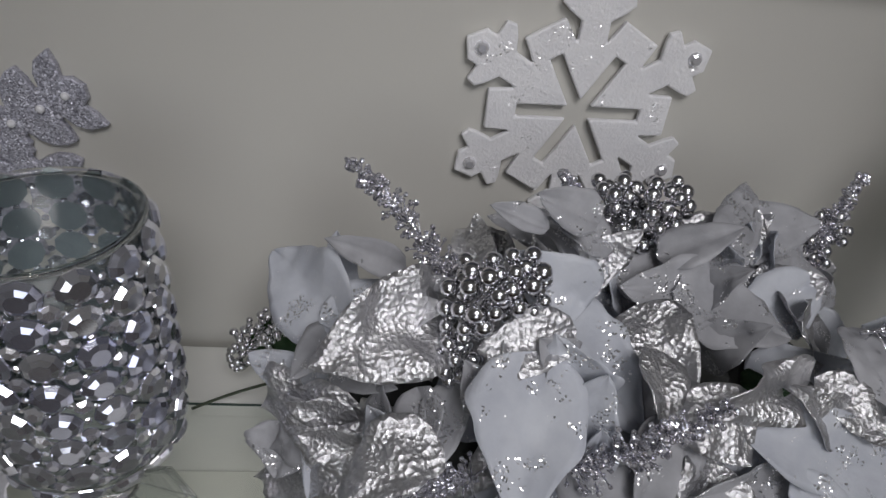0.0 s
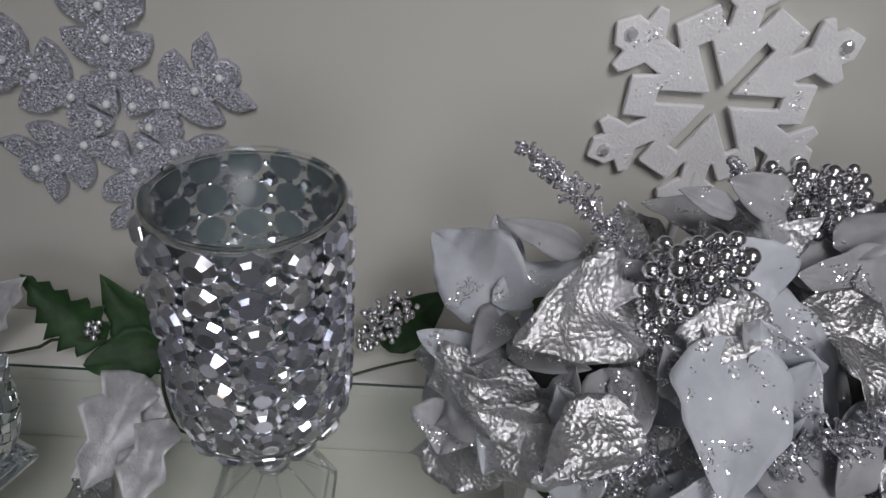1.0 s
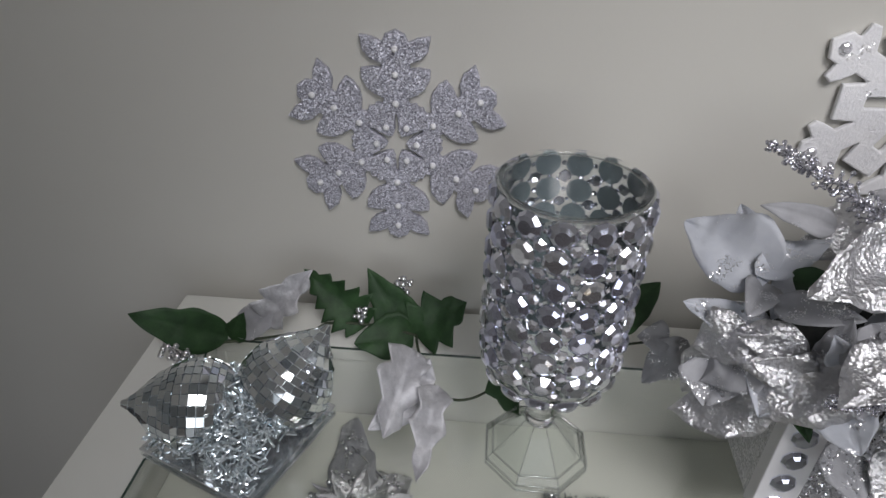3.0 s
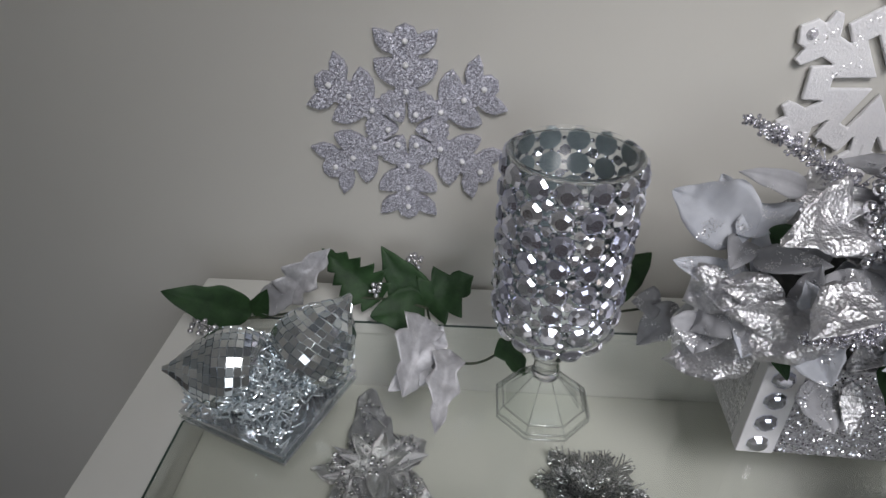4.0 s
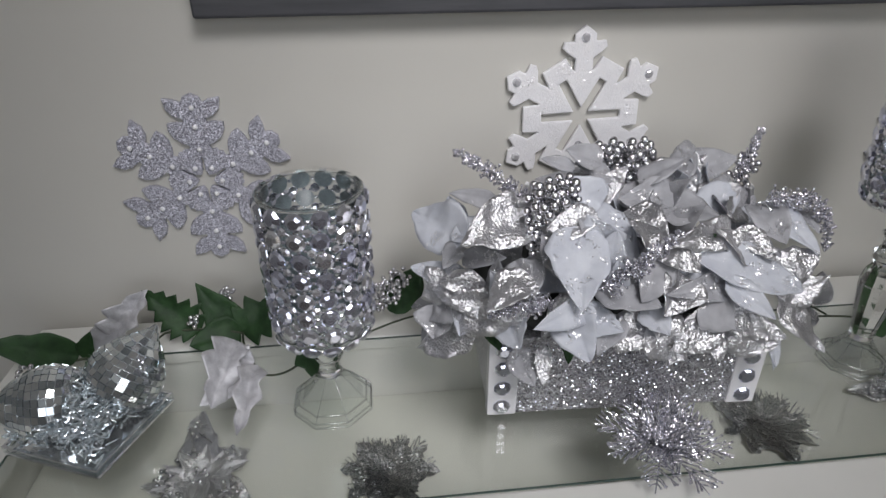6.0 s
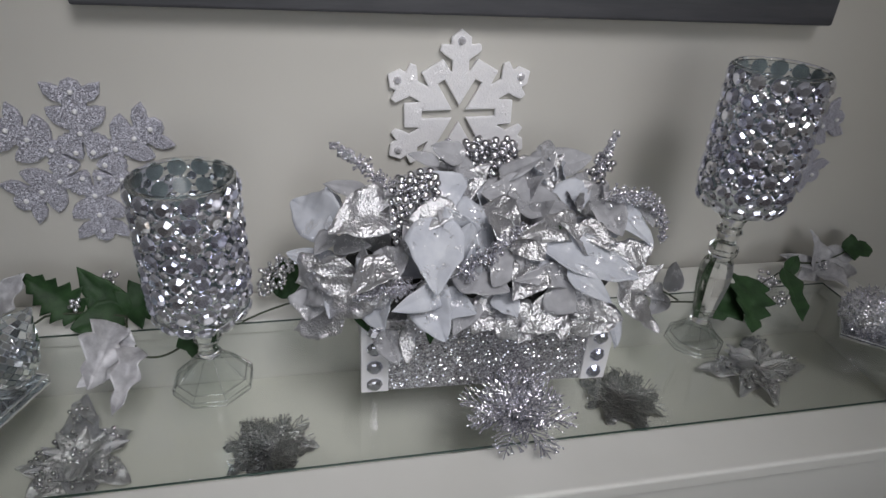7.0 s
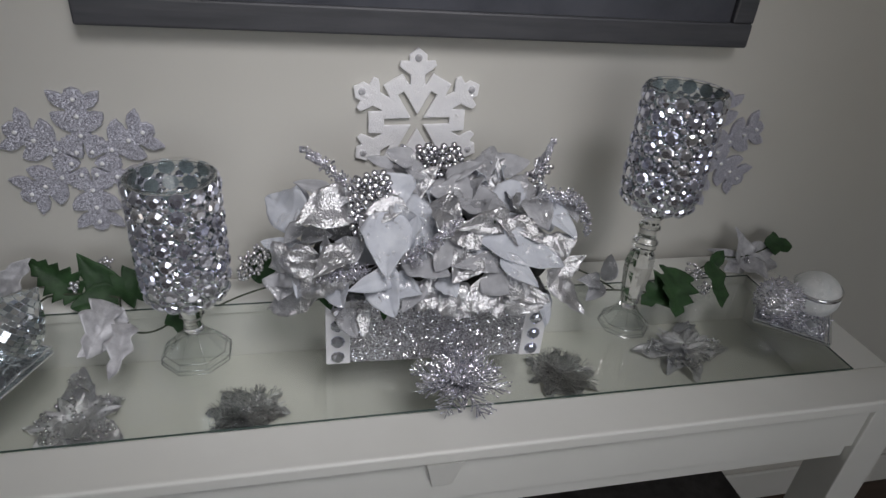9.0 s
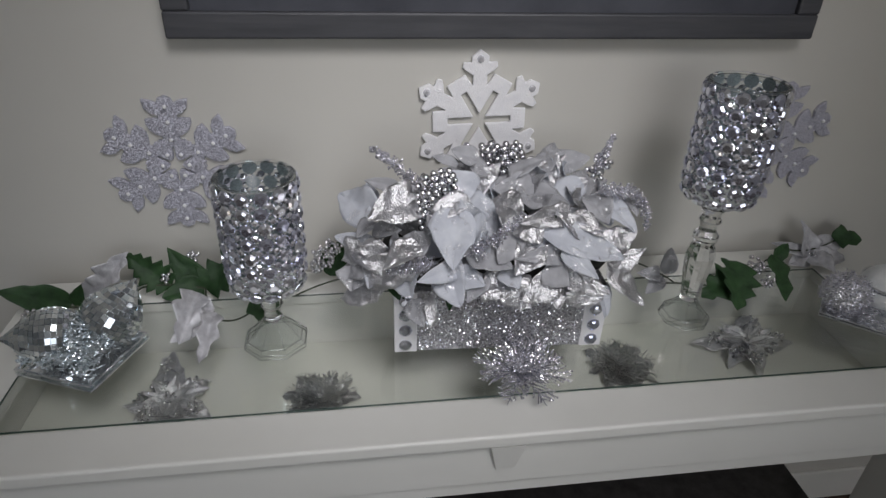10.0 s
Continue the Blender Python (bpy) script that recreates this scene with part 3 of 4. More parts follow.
# ---- leaves and berries ----
def leaf_bm(length, width, curl, fold, ripple, seed, teeth=0, nu=22, nv=10, crumple=0.0, veins=True):
    """A pointed leaf along x, its face up, with a midrib, side veins, a drooping tip and an uneven edge."""
    rng = random.Random(seed)
    off = Vector((rng.uniform(-50, 50), rng.uniform(-50, 50), rng.uniform(-50, 50)))
    bulge, point = rng.uniform(0.58, 0.8), rng.uniform(0.66, 0.92)
    roll, twist = rng.uniform(-0.5, 0.9), rng.uniform(-0.5, 0.5)
    bm = bmesh.new()
    grid = []
    for i in range(nu + 1):
        u = i / nu
        w = width / 2 * (max(math.sin(math.pi * u ** bulge), 0.0) ** point * (1 - 0.15 * u) * 1.08 + 0.02)
        if teeth:
            w *= 1.3 - 1.1 * abs(((teeth * u) % 1.0) - 0.5)
        row = []
        for j in range(nv + 1):
            v = 2 * j / nv - 1
            x, y = u * length, v * w
            n = noise.noise(Vector((x * 38, y * 38, 0)) + off)
            n2 = noise.noise(Vector((x * 110, y * 110, 3)) + off)
            edge = noise.noise(Vector((u * 6, 7 * (1 if v > 0 else -1), 9)) + off)
            z = fold * abs(y) - roll * fold * y * abs(v) * 1.5 + twist * y * u - curl * length * u * u + ripple * width * (0.35 * n * (0.4 + abs(v)) + 0.12 * n2)
            if veins:
                z += 0.0007 * max(0, math.cos(2 * math.pi * (6 * u - 1.6 * abs(v)))) ** 4 * (1 - 0.6 * abs(v)) - 0.0012 * max(0, 1 - abs(v) * 6)
            if crumple:
                z += crumple * (noise.noise(Vector((x * 230, y * 230, 5)) + off) + 0.6 * abs(noise.noise(Vector((x * 420, y * 420, 8)) + off)))
            row.append(bm.verts.new((x + 0.05 * width * n * abs(v), y * (1 + 0.16 * edge * abs(v)), z)))
        grid.append(row)
    back = [[bm.verts.new(v.co - Vector((0, 0, 0.0005))) for v in row] for row in grid]
    for a, b, c, d in zip(grid, grid[1:], back, back[1:]):
        for j in range(nv):
            bm.faces.new((a[j], b[j], b[j + 1], a[j + 1]))
            bm.faces.new((c[j], c[j + 1], d[j + 1], d[j]))
        bm.faces.new((a[0], c[0], d[0], b[0]))
        bm.faces.new((a[nv], b[nv], d[nv], c[nv]))
    return bm


def aim(base, tip, up):
    """The pose whose x runs from base to tip and whose z leans to up."""
    x = (Vector(tip) - Vector(base)).normalized()
    y = Vector(up).cross(x).normalized()
    z = x.cross(y)
    return Matrix(((x.x, y.x, z.x, base[0]), (x.y, y.y, z.y, base[1]), (x.z, y.z, z.z, base[2]), (0, 0, 0, 1)))


count = [0]


def leaf(parent, base, tip, width, material, up, curl=0.12, fold=0.25, ripple=0.3, teeth=0, name="leaf", label=""):
    count[0] += 1
    length = (Vector(tip) - Vector(base)).length
    bm = leaf_bm(length, width, curl, fold, ripple, count[0], teeth, 24 if width > 0.03 or teeth else 16, 10 if width > 0.03 else 8, 0.0009 if material is SILVER_FOIL else (0.0005 if material is GREY_LEAF else (0.0010 if material is SATIN_SILVER else 0.0)), material is not SILVER_FOIL)
    bmesh.ops.transform(bm, matrix=aim(base, tip, up) @ pose(0, 0, 0, 0, -math.degrees(math.atan(curl)), 0), verts=bm.verts[:])
    return part(name, bm, material, parent, label, smooth=True)


BERRY_MESH = mesh_from(ball(0.0044, u=12, v=8), "berry", BERRY)
BERRY_MESH.shade_smooth()


def berry_cluster(parent, spots, n, seed, size=1.0):
    """Berries crowded round blobs (centre, radius), on one wiry stem."""
    rng = random.Random(seed)
    stem = tube([s[0] for s in spots] if len(spots) > 1 else bent(spots[0][0], Vector(spots[0][0]) - Vector((0, 0, spots[0][1]))), 0.0012, 5)
    root = part("berry_spray", stem, BERRY, parent, "spray of shiny silver berries")
    placed = []
    tries = 0
    while len(placed) < n and tries < n * 40:
        tries += 1
        c, r = spots[rng.randrange(len(spots))]
        d = Vector((rng.gauss(0, 1), rng.gauss(0, 1), rng.gauss(0, 1))).normalized() * r * rng.uniform(0.55, 1.0)
        p = Vector(c) + d
        s = size * rng.uniform(0.8, 1.12)
        if all((p - q).length > 0.0078 * size for q in placed):
            placed.append(p)
            part("berry", BERRY_MESH, None, root, m=Matrix.Translation(p) @ Matrix.Diagonal((s, s, s, 1)))
    return root


def feather(length, width, barbs, seed, r=0.0006, lift=0.35):
    """A glittered frond along x: a rib with long forward needles to both sides, each ending in a grain of glitter."""
    rng = random.Random(seed)
    bm = bmesh.new()
    tube([(length * i / 6, 0, lift * length * 0.25 * math.sin(i / 6 * 2.2)) for i in range(7)], r * 1.3, 4, bm, 0.5)
    for i in range(barbs):
        u = (i + 0.6) / barbs
        z = lift * length * 0.25 * math.sin(u * 2.2)
        w = width / 2 * math.sin(math.pi * min(1, u * 0.75 + 0.2)) ** 0.8
        for s in (-1, 1):
            a = Vector((u * length * 0.85, 0, z))
            b = a + Vector((w * rng.uniform(1.0, 1.5), s * w * rng.uniform(0.55, 1.0), rng.uniform(0.0, 0.6) * w))
            tube([a, a.lerp(b, 0.6) + Vector((0, 0, w * 0.1)), b], r * rng.uniform(0.8, 1.3), 4, bm, 0.9)
            ball(r * 1.7, b, 5, 3, bm)
    return bm


def sprig(parent, a, m, b, width, material, seed, label):
    """A bushy glittered twig from a over m to b."""
    rng = random.Random(seed)
    a, m, b = Vector(a), Vector(m), Vector(b)
    pts = [(a.lerp(m, t / 10)).lerp(m.lerp(b, t / 10), t / 10) for t in range(11)]
    bm = tube(pts, 0.001, 5, taper=0.5)
    for i in range(230):
        t = rng.uniform(0.05, 1.0) * 9.99
        p = pts[int(t)].lerp(pts[int(t) + 1], t % 1)
        d = (pts[int(t) + 1] - pts[int(t)]).normalized()
        side = Vector((rng.gauss(0, 1), rng.gauss(0, 1), rng.gauss(0, 1))).normalized()
        q = p + (d * 0.7 + side).normalized() * width * rng.uniform(0.4, 1.0) * (1.1 - 0.07 * t)
        tube([p, q], 0.0005, 4, bm)
        ball(rng.uniform(0.0011, 0.0019), q, 6, 4, bm)
    return part("sprig", bm, material, parent, label)


# ---- bouquet in the box ----
bouquet = thing("flower_arrangement", "bouquet of white, grey and silver artificial poinsettia leaves with berries", "flowers")
# added lumps, coloured near-black to stand for shade deep between the leaves
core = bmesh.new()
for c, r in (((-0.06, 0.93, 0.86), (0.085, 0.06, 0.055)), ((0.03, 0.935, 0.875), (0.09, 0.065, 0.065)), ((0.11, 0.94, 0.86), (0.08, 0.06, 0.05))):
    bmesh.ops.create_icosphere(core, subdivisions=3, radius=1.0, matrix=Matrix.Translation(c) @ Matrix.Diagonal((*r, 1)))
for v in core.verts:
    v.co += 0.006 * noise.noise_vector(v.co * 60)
part("shade_core", core, SHADE_CORE, bouquet, "added dark lumps that give the shade in the gaps between the leaves")
HEART = Vector((0.03, 0.985, 0.82))
LOOKS = {WHITE_LEAF: ("white satin leaf with fine glitter", 0.2, 0.3), GREY_LEAF: ("sheer grey leaf", 0.22, 0.45), SILVER_FOIL: ("crinkled silver foil leaf", 0.18, 0.75)}


def petal(base, tip, width, material, curl):
    mid = (Vector(base) + Vector(tip)) / 2
    up = (mid - HEART).normalized() * 0.8 + Vector((-0.08, -0.55, 0.45))
    label, fold, ripple = LOOKS[material]
    extra = (Vector(base) - Vector(tip)) * 0.12
    leaf(bouquet, Vector(base) + extra, tip, width * 1.12, material, up, curl + 0.04, fold, ripple, label=label)


petal((-0.150, 0.915, 0.938), (-0.189, 0.968, 0.940), 0.046, WHITE_LEAF, 0.15)
petal((-0.146, 0.930, 0.935), (-0.153, 0.972, 0.955), 0.026, WHITE_LEAF, 0.15)
petal((-0.152, 0.912, 0.938), (-0.102, 0.936, 0.952), 0.022, WHITE_LEAF, 0.15)
petal((-0.152, 0.890, 0.906), (-0.198, 0.911, 0.909), 0.022, WHITE_LEAF, 0.15)
petal((-0.027, 0.847, 0.952), (-0.046, 0.851, 0.985), 0.030, WHITE_LEAF, 0.15)
petal((-0.031, 0.836, 0.931), (-0.024, 0.837, 0.975), 0.031, WHITE_LEAF, 0.15)
petal((-0.029, 0.879, 0.984), (-0.062, 0.886, 1.007), 0.031, WHITE_LEAF, 0.15)
petal((0.021, 0.924, 0.946), (0.000, 0.926, 0.977), 0.023, WHITE_LEAF, 0.15)
petal((-0.112, 0.849, 0.885), (-0.107, 0.820, 0.871), 0.031, WHITE_LEAF, 0.15)
petal((-0.141, 0.870, 0.889), (-0.157, 0.847, 0.868), 0.032, WHITE_LEAF, 0.15)
petal((0.008, 0.820, 0.903), (0.019, 0.796, 0.892), 0.025, WHITE_LEAF, 0.15)
petal((0.140, 0.833, 0.860), (0.147, 0.815, 0.829), 0.021, WHITE_LEAF, 0.15)
petal((-0.095, 0.880, 0.968), (-0.154, 0.846, 0.970), 0.044, SILVER_FOIL, 0.15)
petal((-0.135, 0.866, 0.905), (-0.179, 0.884, 0.898), 0.036, SILVER_FOIL, 0.15)
petal((-0.104, 0.832, 0.940), (-0.140, 0.808, 0.922), 0.032, SILVER_FOIL, 0.15)
petal((-0.046, 0.867, 0.968), (-0.082, 0.841, 0.958), 0.026, SILVER_FOIL, 0.15)
petal((0.086, 0.852, 0.959), (0.021, 0.825, 0.965), 0.028, SILVER_FOIL, 0.15)
petal((0.131, 0.952, 0.940), (0.110, 0.898, 0.922), 0.019, SILVER_FOIL, 0.15)
petal((0.110, 0.852, 0.950), (0.126, 0.827, 0.945), 0.024, SILVER_FOIL, 0.15)
petal((0.006, 0.819, 0.897), (-0.023, 0.798, 0.877), 0.033, SILVER_FOIL, 0.15)
petal((0.071, 0.819, 0.888), (0.020, 0.794, 0.877), 0.033, SILVER_FOIL, 0.15)
petal((0.073, 0.817, 0.877), (0.071, 0.795, 0.859), 0.018, SILVER_FOIL, 0.15)
petal((0.088, 0.821, 0.889), (0.123, 0.805, 0.870), 0.024, SILVER_FOIL, 0.15)
petal((-0.082, 0.833, 0.858), (-0.083, 0.813, 0.830), 0.014, SILVER_FOIL, 0.15)
petal((0.009, 0.856, 0.969), (0.003, 0.819, 0.954), 0.022, SILVER_FOIL, 0.15)
petal((-0.089, 0.859, 0.937), (-0.099, 0.826, 0.917), 0.022, GREY_LEAF, 0.15)
petal((-0.150, 0.905, 0.930), (-0.170, 0.878, 0.927), 0.020, GREY_LEAF, 0.15)
petal((-0.121, 0.862, 0.908), (-0.124, 0.853, 0.946), 0.018, GREY_LEAF, 0.15)
petal((-0.117, 0.922, 0.969), (-0.157, 0.933, 0.977), 0.017, GREY_LEAF, 0.15)
petal((-0.002, 0.929, 0.989), (-0.040, 0.921, 1.005), 0.024, GREY_LEAF, 0.15)
petal((0.039, 0.941, 0.951), (0.108, 0.909, 0.949), 0.033, GREY_LEAF, 0.15)
petal((-0.033, 0.834, 0.926), (0.010, 0.803, 0.918), 0.032, GREY_LEAF, 0.15)
petal((0.090, 0.830, 0.919), (0.013, 0.806, 0.928), 0.025, GREY_LEAF, 0.15)
petal((0.122, 0.877, 0.971), (0.134, 0.835, 0.954), 0.032, GREY_LEAF, 0.15)
petal((-0.103, 0.843, 0.848), (-0.092, 0.817, 0.828), 0.023, GREY_LEAF, 0.15)
petal((-0.073, 0.890, 0.977), (-0.121, 0.892, 0.984), 0.008, GREY_LEAF, 0.15)
petal((-0.069, 0.851, 0.939), (-0.086, 0.851, 0.968), 0.021, GREY_LEAF, 0.15)
petal((-0.021, 0.821, 0.895), (-0.042, 0.800, 0.873), 0.022, GREY_LEAF, 0.15)
petal((-0.054, 0.849, 0.967), (-0.062, 0.797, 0.924), 0.046, WHITE_LEAF, 0.1)
petal((0.088, 0.840, 0.945), (0.016, 0.822, 0.926), 0.027, WHITE_LEAF, 0.1)
petal((0.056, 0.832, 0.950), (0.160, 0.826, 0.908), 0.037, WHITE_LEAF, 0.1)
petal((0.078, 0.817, 0.928), (0.118, 0.802, 0.897), 0.022, WHITE_LEAF, 0.15)
petal((-0.051, 0.815, 0.914), (-0.103, 0.791, 0.913), 0.022, WHITE_LEAF, 0.15)
petal((-0.068, 0.818, 0.910), (-0.052, 0.791, 0.875), 0.037, WHITE_LEAF, 0.15)
petal((0.140, 0.881, 0.967), (0.177, 0.842, 0.935), 0.030, WHITE_LEAF, 0.15)
petal((0.099, 0.854, 0.957), (0.124, 0.827, 0.946), 0.024, SILVER_FOIL, 0.15)
petal((0.079, 0.821, 0.896), (0.140, 0.810, 0.868), 0.029, SILVER_FOIL, 0.15)
petal((0.159, 0.843, 0.887), (0.194, 0.842, 0.913), 0.023, SILVER_FOIL, 0.15)
petal((0.150, 0.839, 0.888), (0.196, 0.825, 0.835), 0.029, SILVER_FOIL, 0.15)
petal((0.140, 0.833, 0.860), (0.143, 0.813, 0.827), 0.020, WHITE_LEAF, 0.15)
petal((0.174, 0.906, 0.964), (0.181, 0.857, 0.952), 0.020, GREY_LEAF, 0.15)
petal((0.043, 0.816, 0.886), (0.022, 0.793, 0.862), 0.022, SILVER_FOIL, 0.15)
petal((-0.155, 0.873, 0.900), (-0.185, 0.880, 0.864), 0.035, GREY_LEAF, 0.15)
petal((-0.165, 0.885, 0.906), (-0.192, 0.893, 0.884), 0.035, SILVER_FOIL, 0.15)
petal((-0.175, 0.886, 0.874), (-0.179, 0.874, 0.848), 0.035, GREY_LEAF, 0.15)
petal((0.015, 0.914, 0.923), (-0.046, 0.936, 0.955), 0.036, WHITE_LEAF, 0.12)
petal((0.012, 0.912, 0.898), (0.002, 0.938, 0.954), 0.034, WHITE_LEAF, 0.12)
petal((0.038, 0.918, 0.921), (0.006, 0.932, 0.959), 0.030, SILVER_FOIL, 0.12)
petal((0.017, 0.924, 0.965), (0.089, 0.926, 0.984), 0.031, GREY_LEAF, 0.12)
petal((0.097, 0.921, 0.953), (0.029, 0.929, 0.984), 0.025, SILVER_FOIL, 0.12)
petal((0.177, 0.926, 0.909), (0.120, 0.924, 0.958), 0.025, WHITE_LEAF, 0.12)
petal((0.033, 0.923, 0.985), (0.074, 0.927, 1.003), 0.023, GREY_LEAF, 0.12)
petal((-0.019, 0.914, 1.010), (-0.050, 0.917, 1.021), 0.020, GREY_LEAF, 0.12)
petal((-0.045, 0.914, 1.004), (-0.073, 0.916, 1.014), 0.012, GREY_LEAF, 0.12)
petal((-0.138, 0.866, 0.907), (-0.173, 0.874, 0.911), 0.019, SILVER_FOIL, 0.12)
petal((-0.132, 0.857, 0.894), (-0.164, 0.861, 0.901), 0.025, SILVER_FOIL, 0.12)
petal((-0.147, 0.863, 0.861), (-0.197, 0.889, 0.825), 0.035, SILVER_FOIL, 0.12)
petal((-0.118, 0.891, 0.959), (-0.094, 0.872, 0.982), 0.019, SILVER_FOIL, 0.12)
petal((-0.146, 0.887, 0.929), (-0.117, 0.853, 0.947), 0.019, GREY_LEAF, 0.12)
petal((-0.118, 0.856, 0.914), (-0.130, 0.853, 0.934), 0.017, WHITE_LEAF, 0.12)
petal((-0.097, 0.840, 0.903), (-0.131, 0.836, 0.894), 0.024, SILVER_FOIL, 0.12)
petal((-0.105, 0.860, 0.935), (-0.099, 0.829, 0.919), 0.023, GREY_LEAF, 0.12)
petal((0.105, 0.839, 0.941), (0.069, 0.835, 0.973), 0.022, SILVER_FOIL, 0.12)
petal((0.051, 0.935, 0.942), (0.069, 0.915, 0.946), 0.020, GREY_LEAF, 0.12)
petal((-0.021, 0.826, 0.925), (-0.024, 0.825, 0.955), 0.016, WHITE_LEAF, 0.12)
petal((-0.038, 0.855, 0.966), (-0.053, 0.853, 0.982), 0.021, GREY_LEAF, 0.12)
petal((-0.038, 0.864, 0.976), (-0.080, 0.854, 0.973), 0.024, SILVER_FOIL, 0.12)
petal((0.018, 0.833, 0.947), (-0.006, 0.806, 0.923), 0.032, GREY_LEAF, 0.12)
petal((0.037, 0.823, 0.929), (0.013, 0.800, 0.910), 0.035, SILVER_FOIL, 0.12)
petal((0.025, 0.841, 0.960), (0.046, 0.814, 0.945), 0.035, SILVER_FOIL, 0.12)
petal((0.058, 0.816, 0.905), (0.083, 0.799, 0.891), 0.033, GREY_LEAF, 0.12)
petal((0.011, 0.812, 0.891), (0.036, 0.793, 0.866), 0.040, SILVER_FOIL, 0.12)
petal((0.052, 0.811, 0.885), (0.070, 0.796, 0.874), 0.037, SILVER_FOIL, 0.12)
petal((-0.047, 0.822, 0.899), (-0.021, 0.800, 0.897), 0.029, WHITE_LEAF, 0.12)
petal((-0.116, 0.849, 0.902), (-0.162, 0.850, 0.872), 0.041, SILVER_FOIL, 0.12)
petal((0.089, 0.815, 0.879), (0.132, 0.807, 0.865), 0.038, SILVER_FOIL, 0.12)
petal((0.134, 0.837, 0.920), (0.177, 0.844, 0.937), 0.035, SILVER_FOIL, 0.12)
petal((0.100, 0.925, 0.954), (0.137, 0.925, 0.970), 0.033, SILVER_FOIL, 0.12)
petal((-0.044, 0.868, 0.978), (-0.072, 0.841, 0.964), 0.028, SILVER_FOIL, 0.12)
petal((-0.038, 0.888, 0.966), (0.004, 0.838, 0.936), 0.044, WHITE_LEAF, 0.15)
petal((0.012, 0.892, 0.966), (0.032, 0.850, 0.944), 0.038, SILVER_FOIL, 0.12)
petal((-0.012, 0.872, 0.950), (0.012, 0.826, 0.912), 0.036, GREY_LEAF, 0.12)
petal((0.040, 0.905, 0.968), (0.098, 0.885, 0.960), 0.040, GREY_LEAF, 0.12)
filler = random.Random(11)
for i in range(46):
    az, el = filler.uniform(-2.9, 0.25), filler.uniform(0.1, 1.35)
    d = Vector((math.cos(az) * math.cos(el), math.sin(az) * math.cos(el), math.sin(el)))
    if i % 3 == 0:
        d.y = abs(d.y) * 0.6
    at = Vector((0.03, 0.95, 0.862)) + Vector((d.x * 0.175, d.y * 0.105, d.z * 0.118))
    way = (d + Vector((filler.uniform(-1, 1), filler.uniform(-1, 1), filler.uniform(-1, 0.4))) * 0.9).normalized()
    mat = (GREY_LEAF, SILVER_FOIL, GREY_LEAF, WHITE_LEAF, SILVER_FOIL)[i % 5]
    tip = at + way * 0.028
    tip.y = min(tip.y, 1.06)
    petal(at - way * 0.022, tip, filler.uniform(0.026, 0.038), mat, 0.2)
for b, t in (((-0.13, 0.87, 0.87), (-0.12, 0.845, 0.85)), ((-0.055, 0.845, 0.87), (-0.06, 0.82, 0.848)), ((0.025, 0.84, 0.865), (0.035, 0.815, 0.845)), ((-0.135, 0.905, 0.935), (-0.12, 0.885, 0.955)), ((0.06, 0.86, 0.95), (0.07, 0.84, 0.965))):
    leaf(bouquet, b, t, 0.018, GREEN_LEAF, (0, -0.8, 0.5), label="dark green fabric leaf")
berry_cluster(bouquet, [((-0.086, 0.864, 0.953), 0.010), ((-0.092, 0.862, 0.962), 0.009), ((-0.088, 0.868, 0.978), 0.011), ((-0.078, 0.872, 0.993), 0.018), ((-0.064, 0.872, 0.998), 0.016)], 92, 1)
berry_cluster(bouquet, [((0.036, 0.955, 0.945), 0.010), ((0.032, 0.955, 0.968), 0.017), ((0.024, 0.95, 0.99), 0.021), ((0.036, 0.952, 1.001), 0.016), ((0.005, 0.952, 1.006), 0.012)], 95, 2)
berry_cluster(bouquet, [((0.150, 0.968, 0.938), 0.008), ((0.166, 0.98, 0.955), 0.014), ((0.18, 0.988, 0.968), 0.014), ((0.123, 0.968, 0.948), 0.010)], 46, 3, 0.92)
sprig(bouquet, (-0.085, 0.885, 0.975), (-0.11, 0.93, 0.998), (-0.146, 0.972, 1.003), 0.015, SILVER_GLITTER, 1, "glittered silver twig")
sprig(bouquet, (0.165, 0.975, 0.95), (0.18, 0.99, 0.975), (0.196, 1.0, 1.004), 0.012, SILVER_GLITTER, 2, "glittered silver twig")
sprig(bouquet, (-0.04, 0.825, 0.925), (-0.01, 0.812, 0.95), (0.02, 0.815, 0.982), 0.015, SILVER_GLITTER, 3, "glittered silver twig")
sprig(bouquet, (-0.075, 0.83, 0.912), (-0.105, 0.818, 0.918), (-0.133, 0.826, 0.906), 0.014, SILVER_GLITTER, 4, "glittered silver twig")
sprig(bouquet, (0.12, 0.87, 0.978), (0.195, 0.872, 1.0), (0.203, 0.866, 0.925), 0.015, SILVER_GLITTER, 5, "glittered silver twig")
sprig(bouquet, (0.0, 0.95, 0.985), (-0.015, 0.965, 1.0), (-0.022, 0.967, 1.008), 0.008, SILVER_GLITTER, 6, "glittered silver twig")
petal((0.085, 0.955, 0.975), (0.150, 0.965, 0.985), 0.034, GREY_LEAF, 0.12)
petal((0.075, 0.935, 0.985), (0.105, 0.985, 1.002), 0.024, GREY_LEAF, 0.12)


# ---- garlands ----
UPF = (0, -0.75, 0.65)


def garland(label):
    return thing("leaf_garland", label, "garland", None, "garlands along the table")


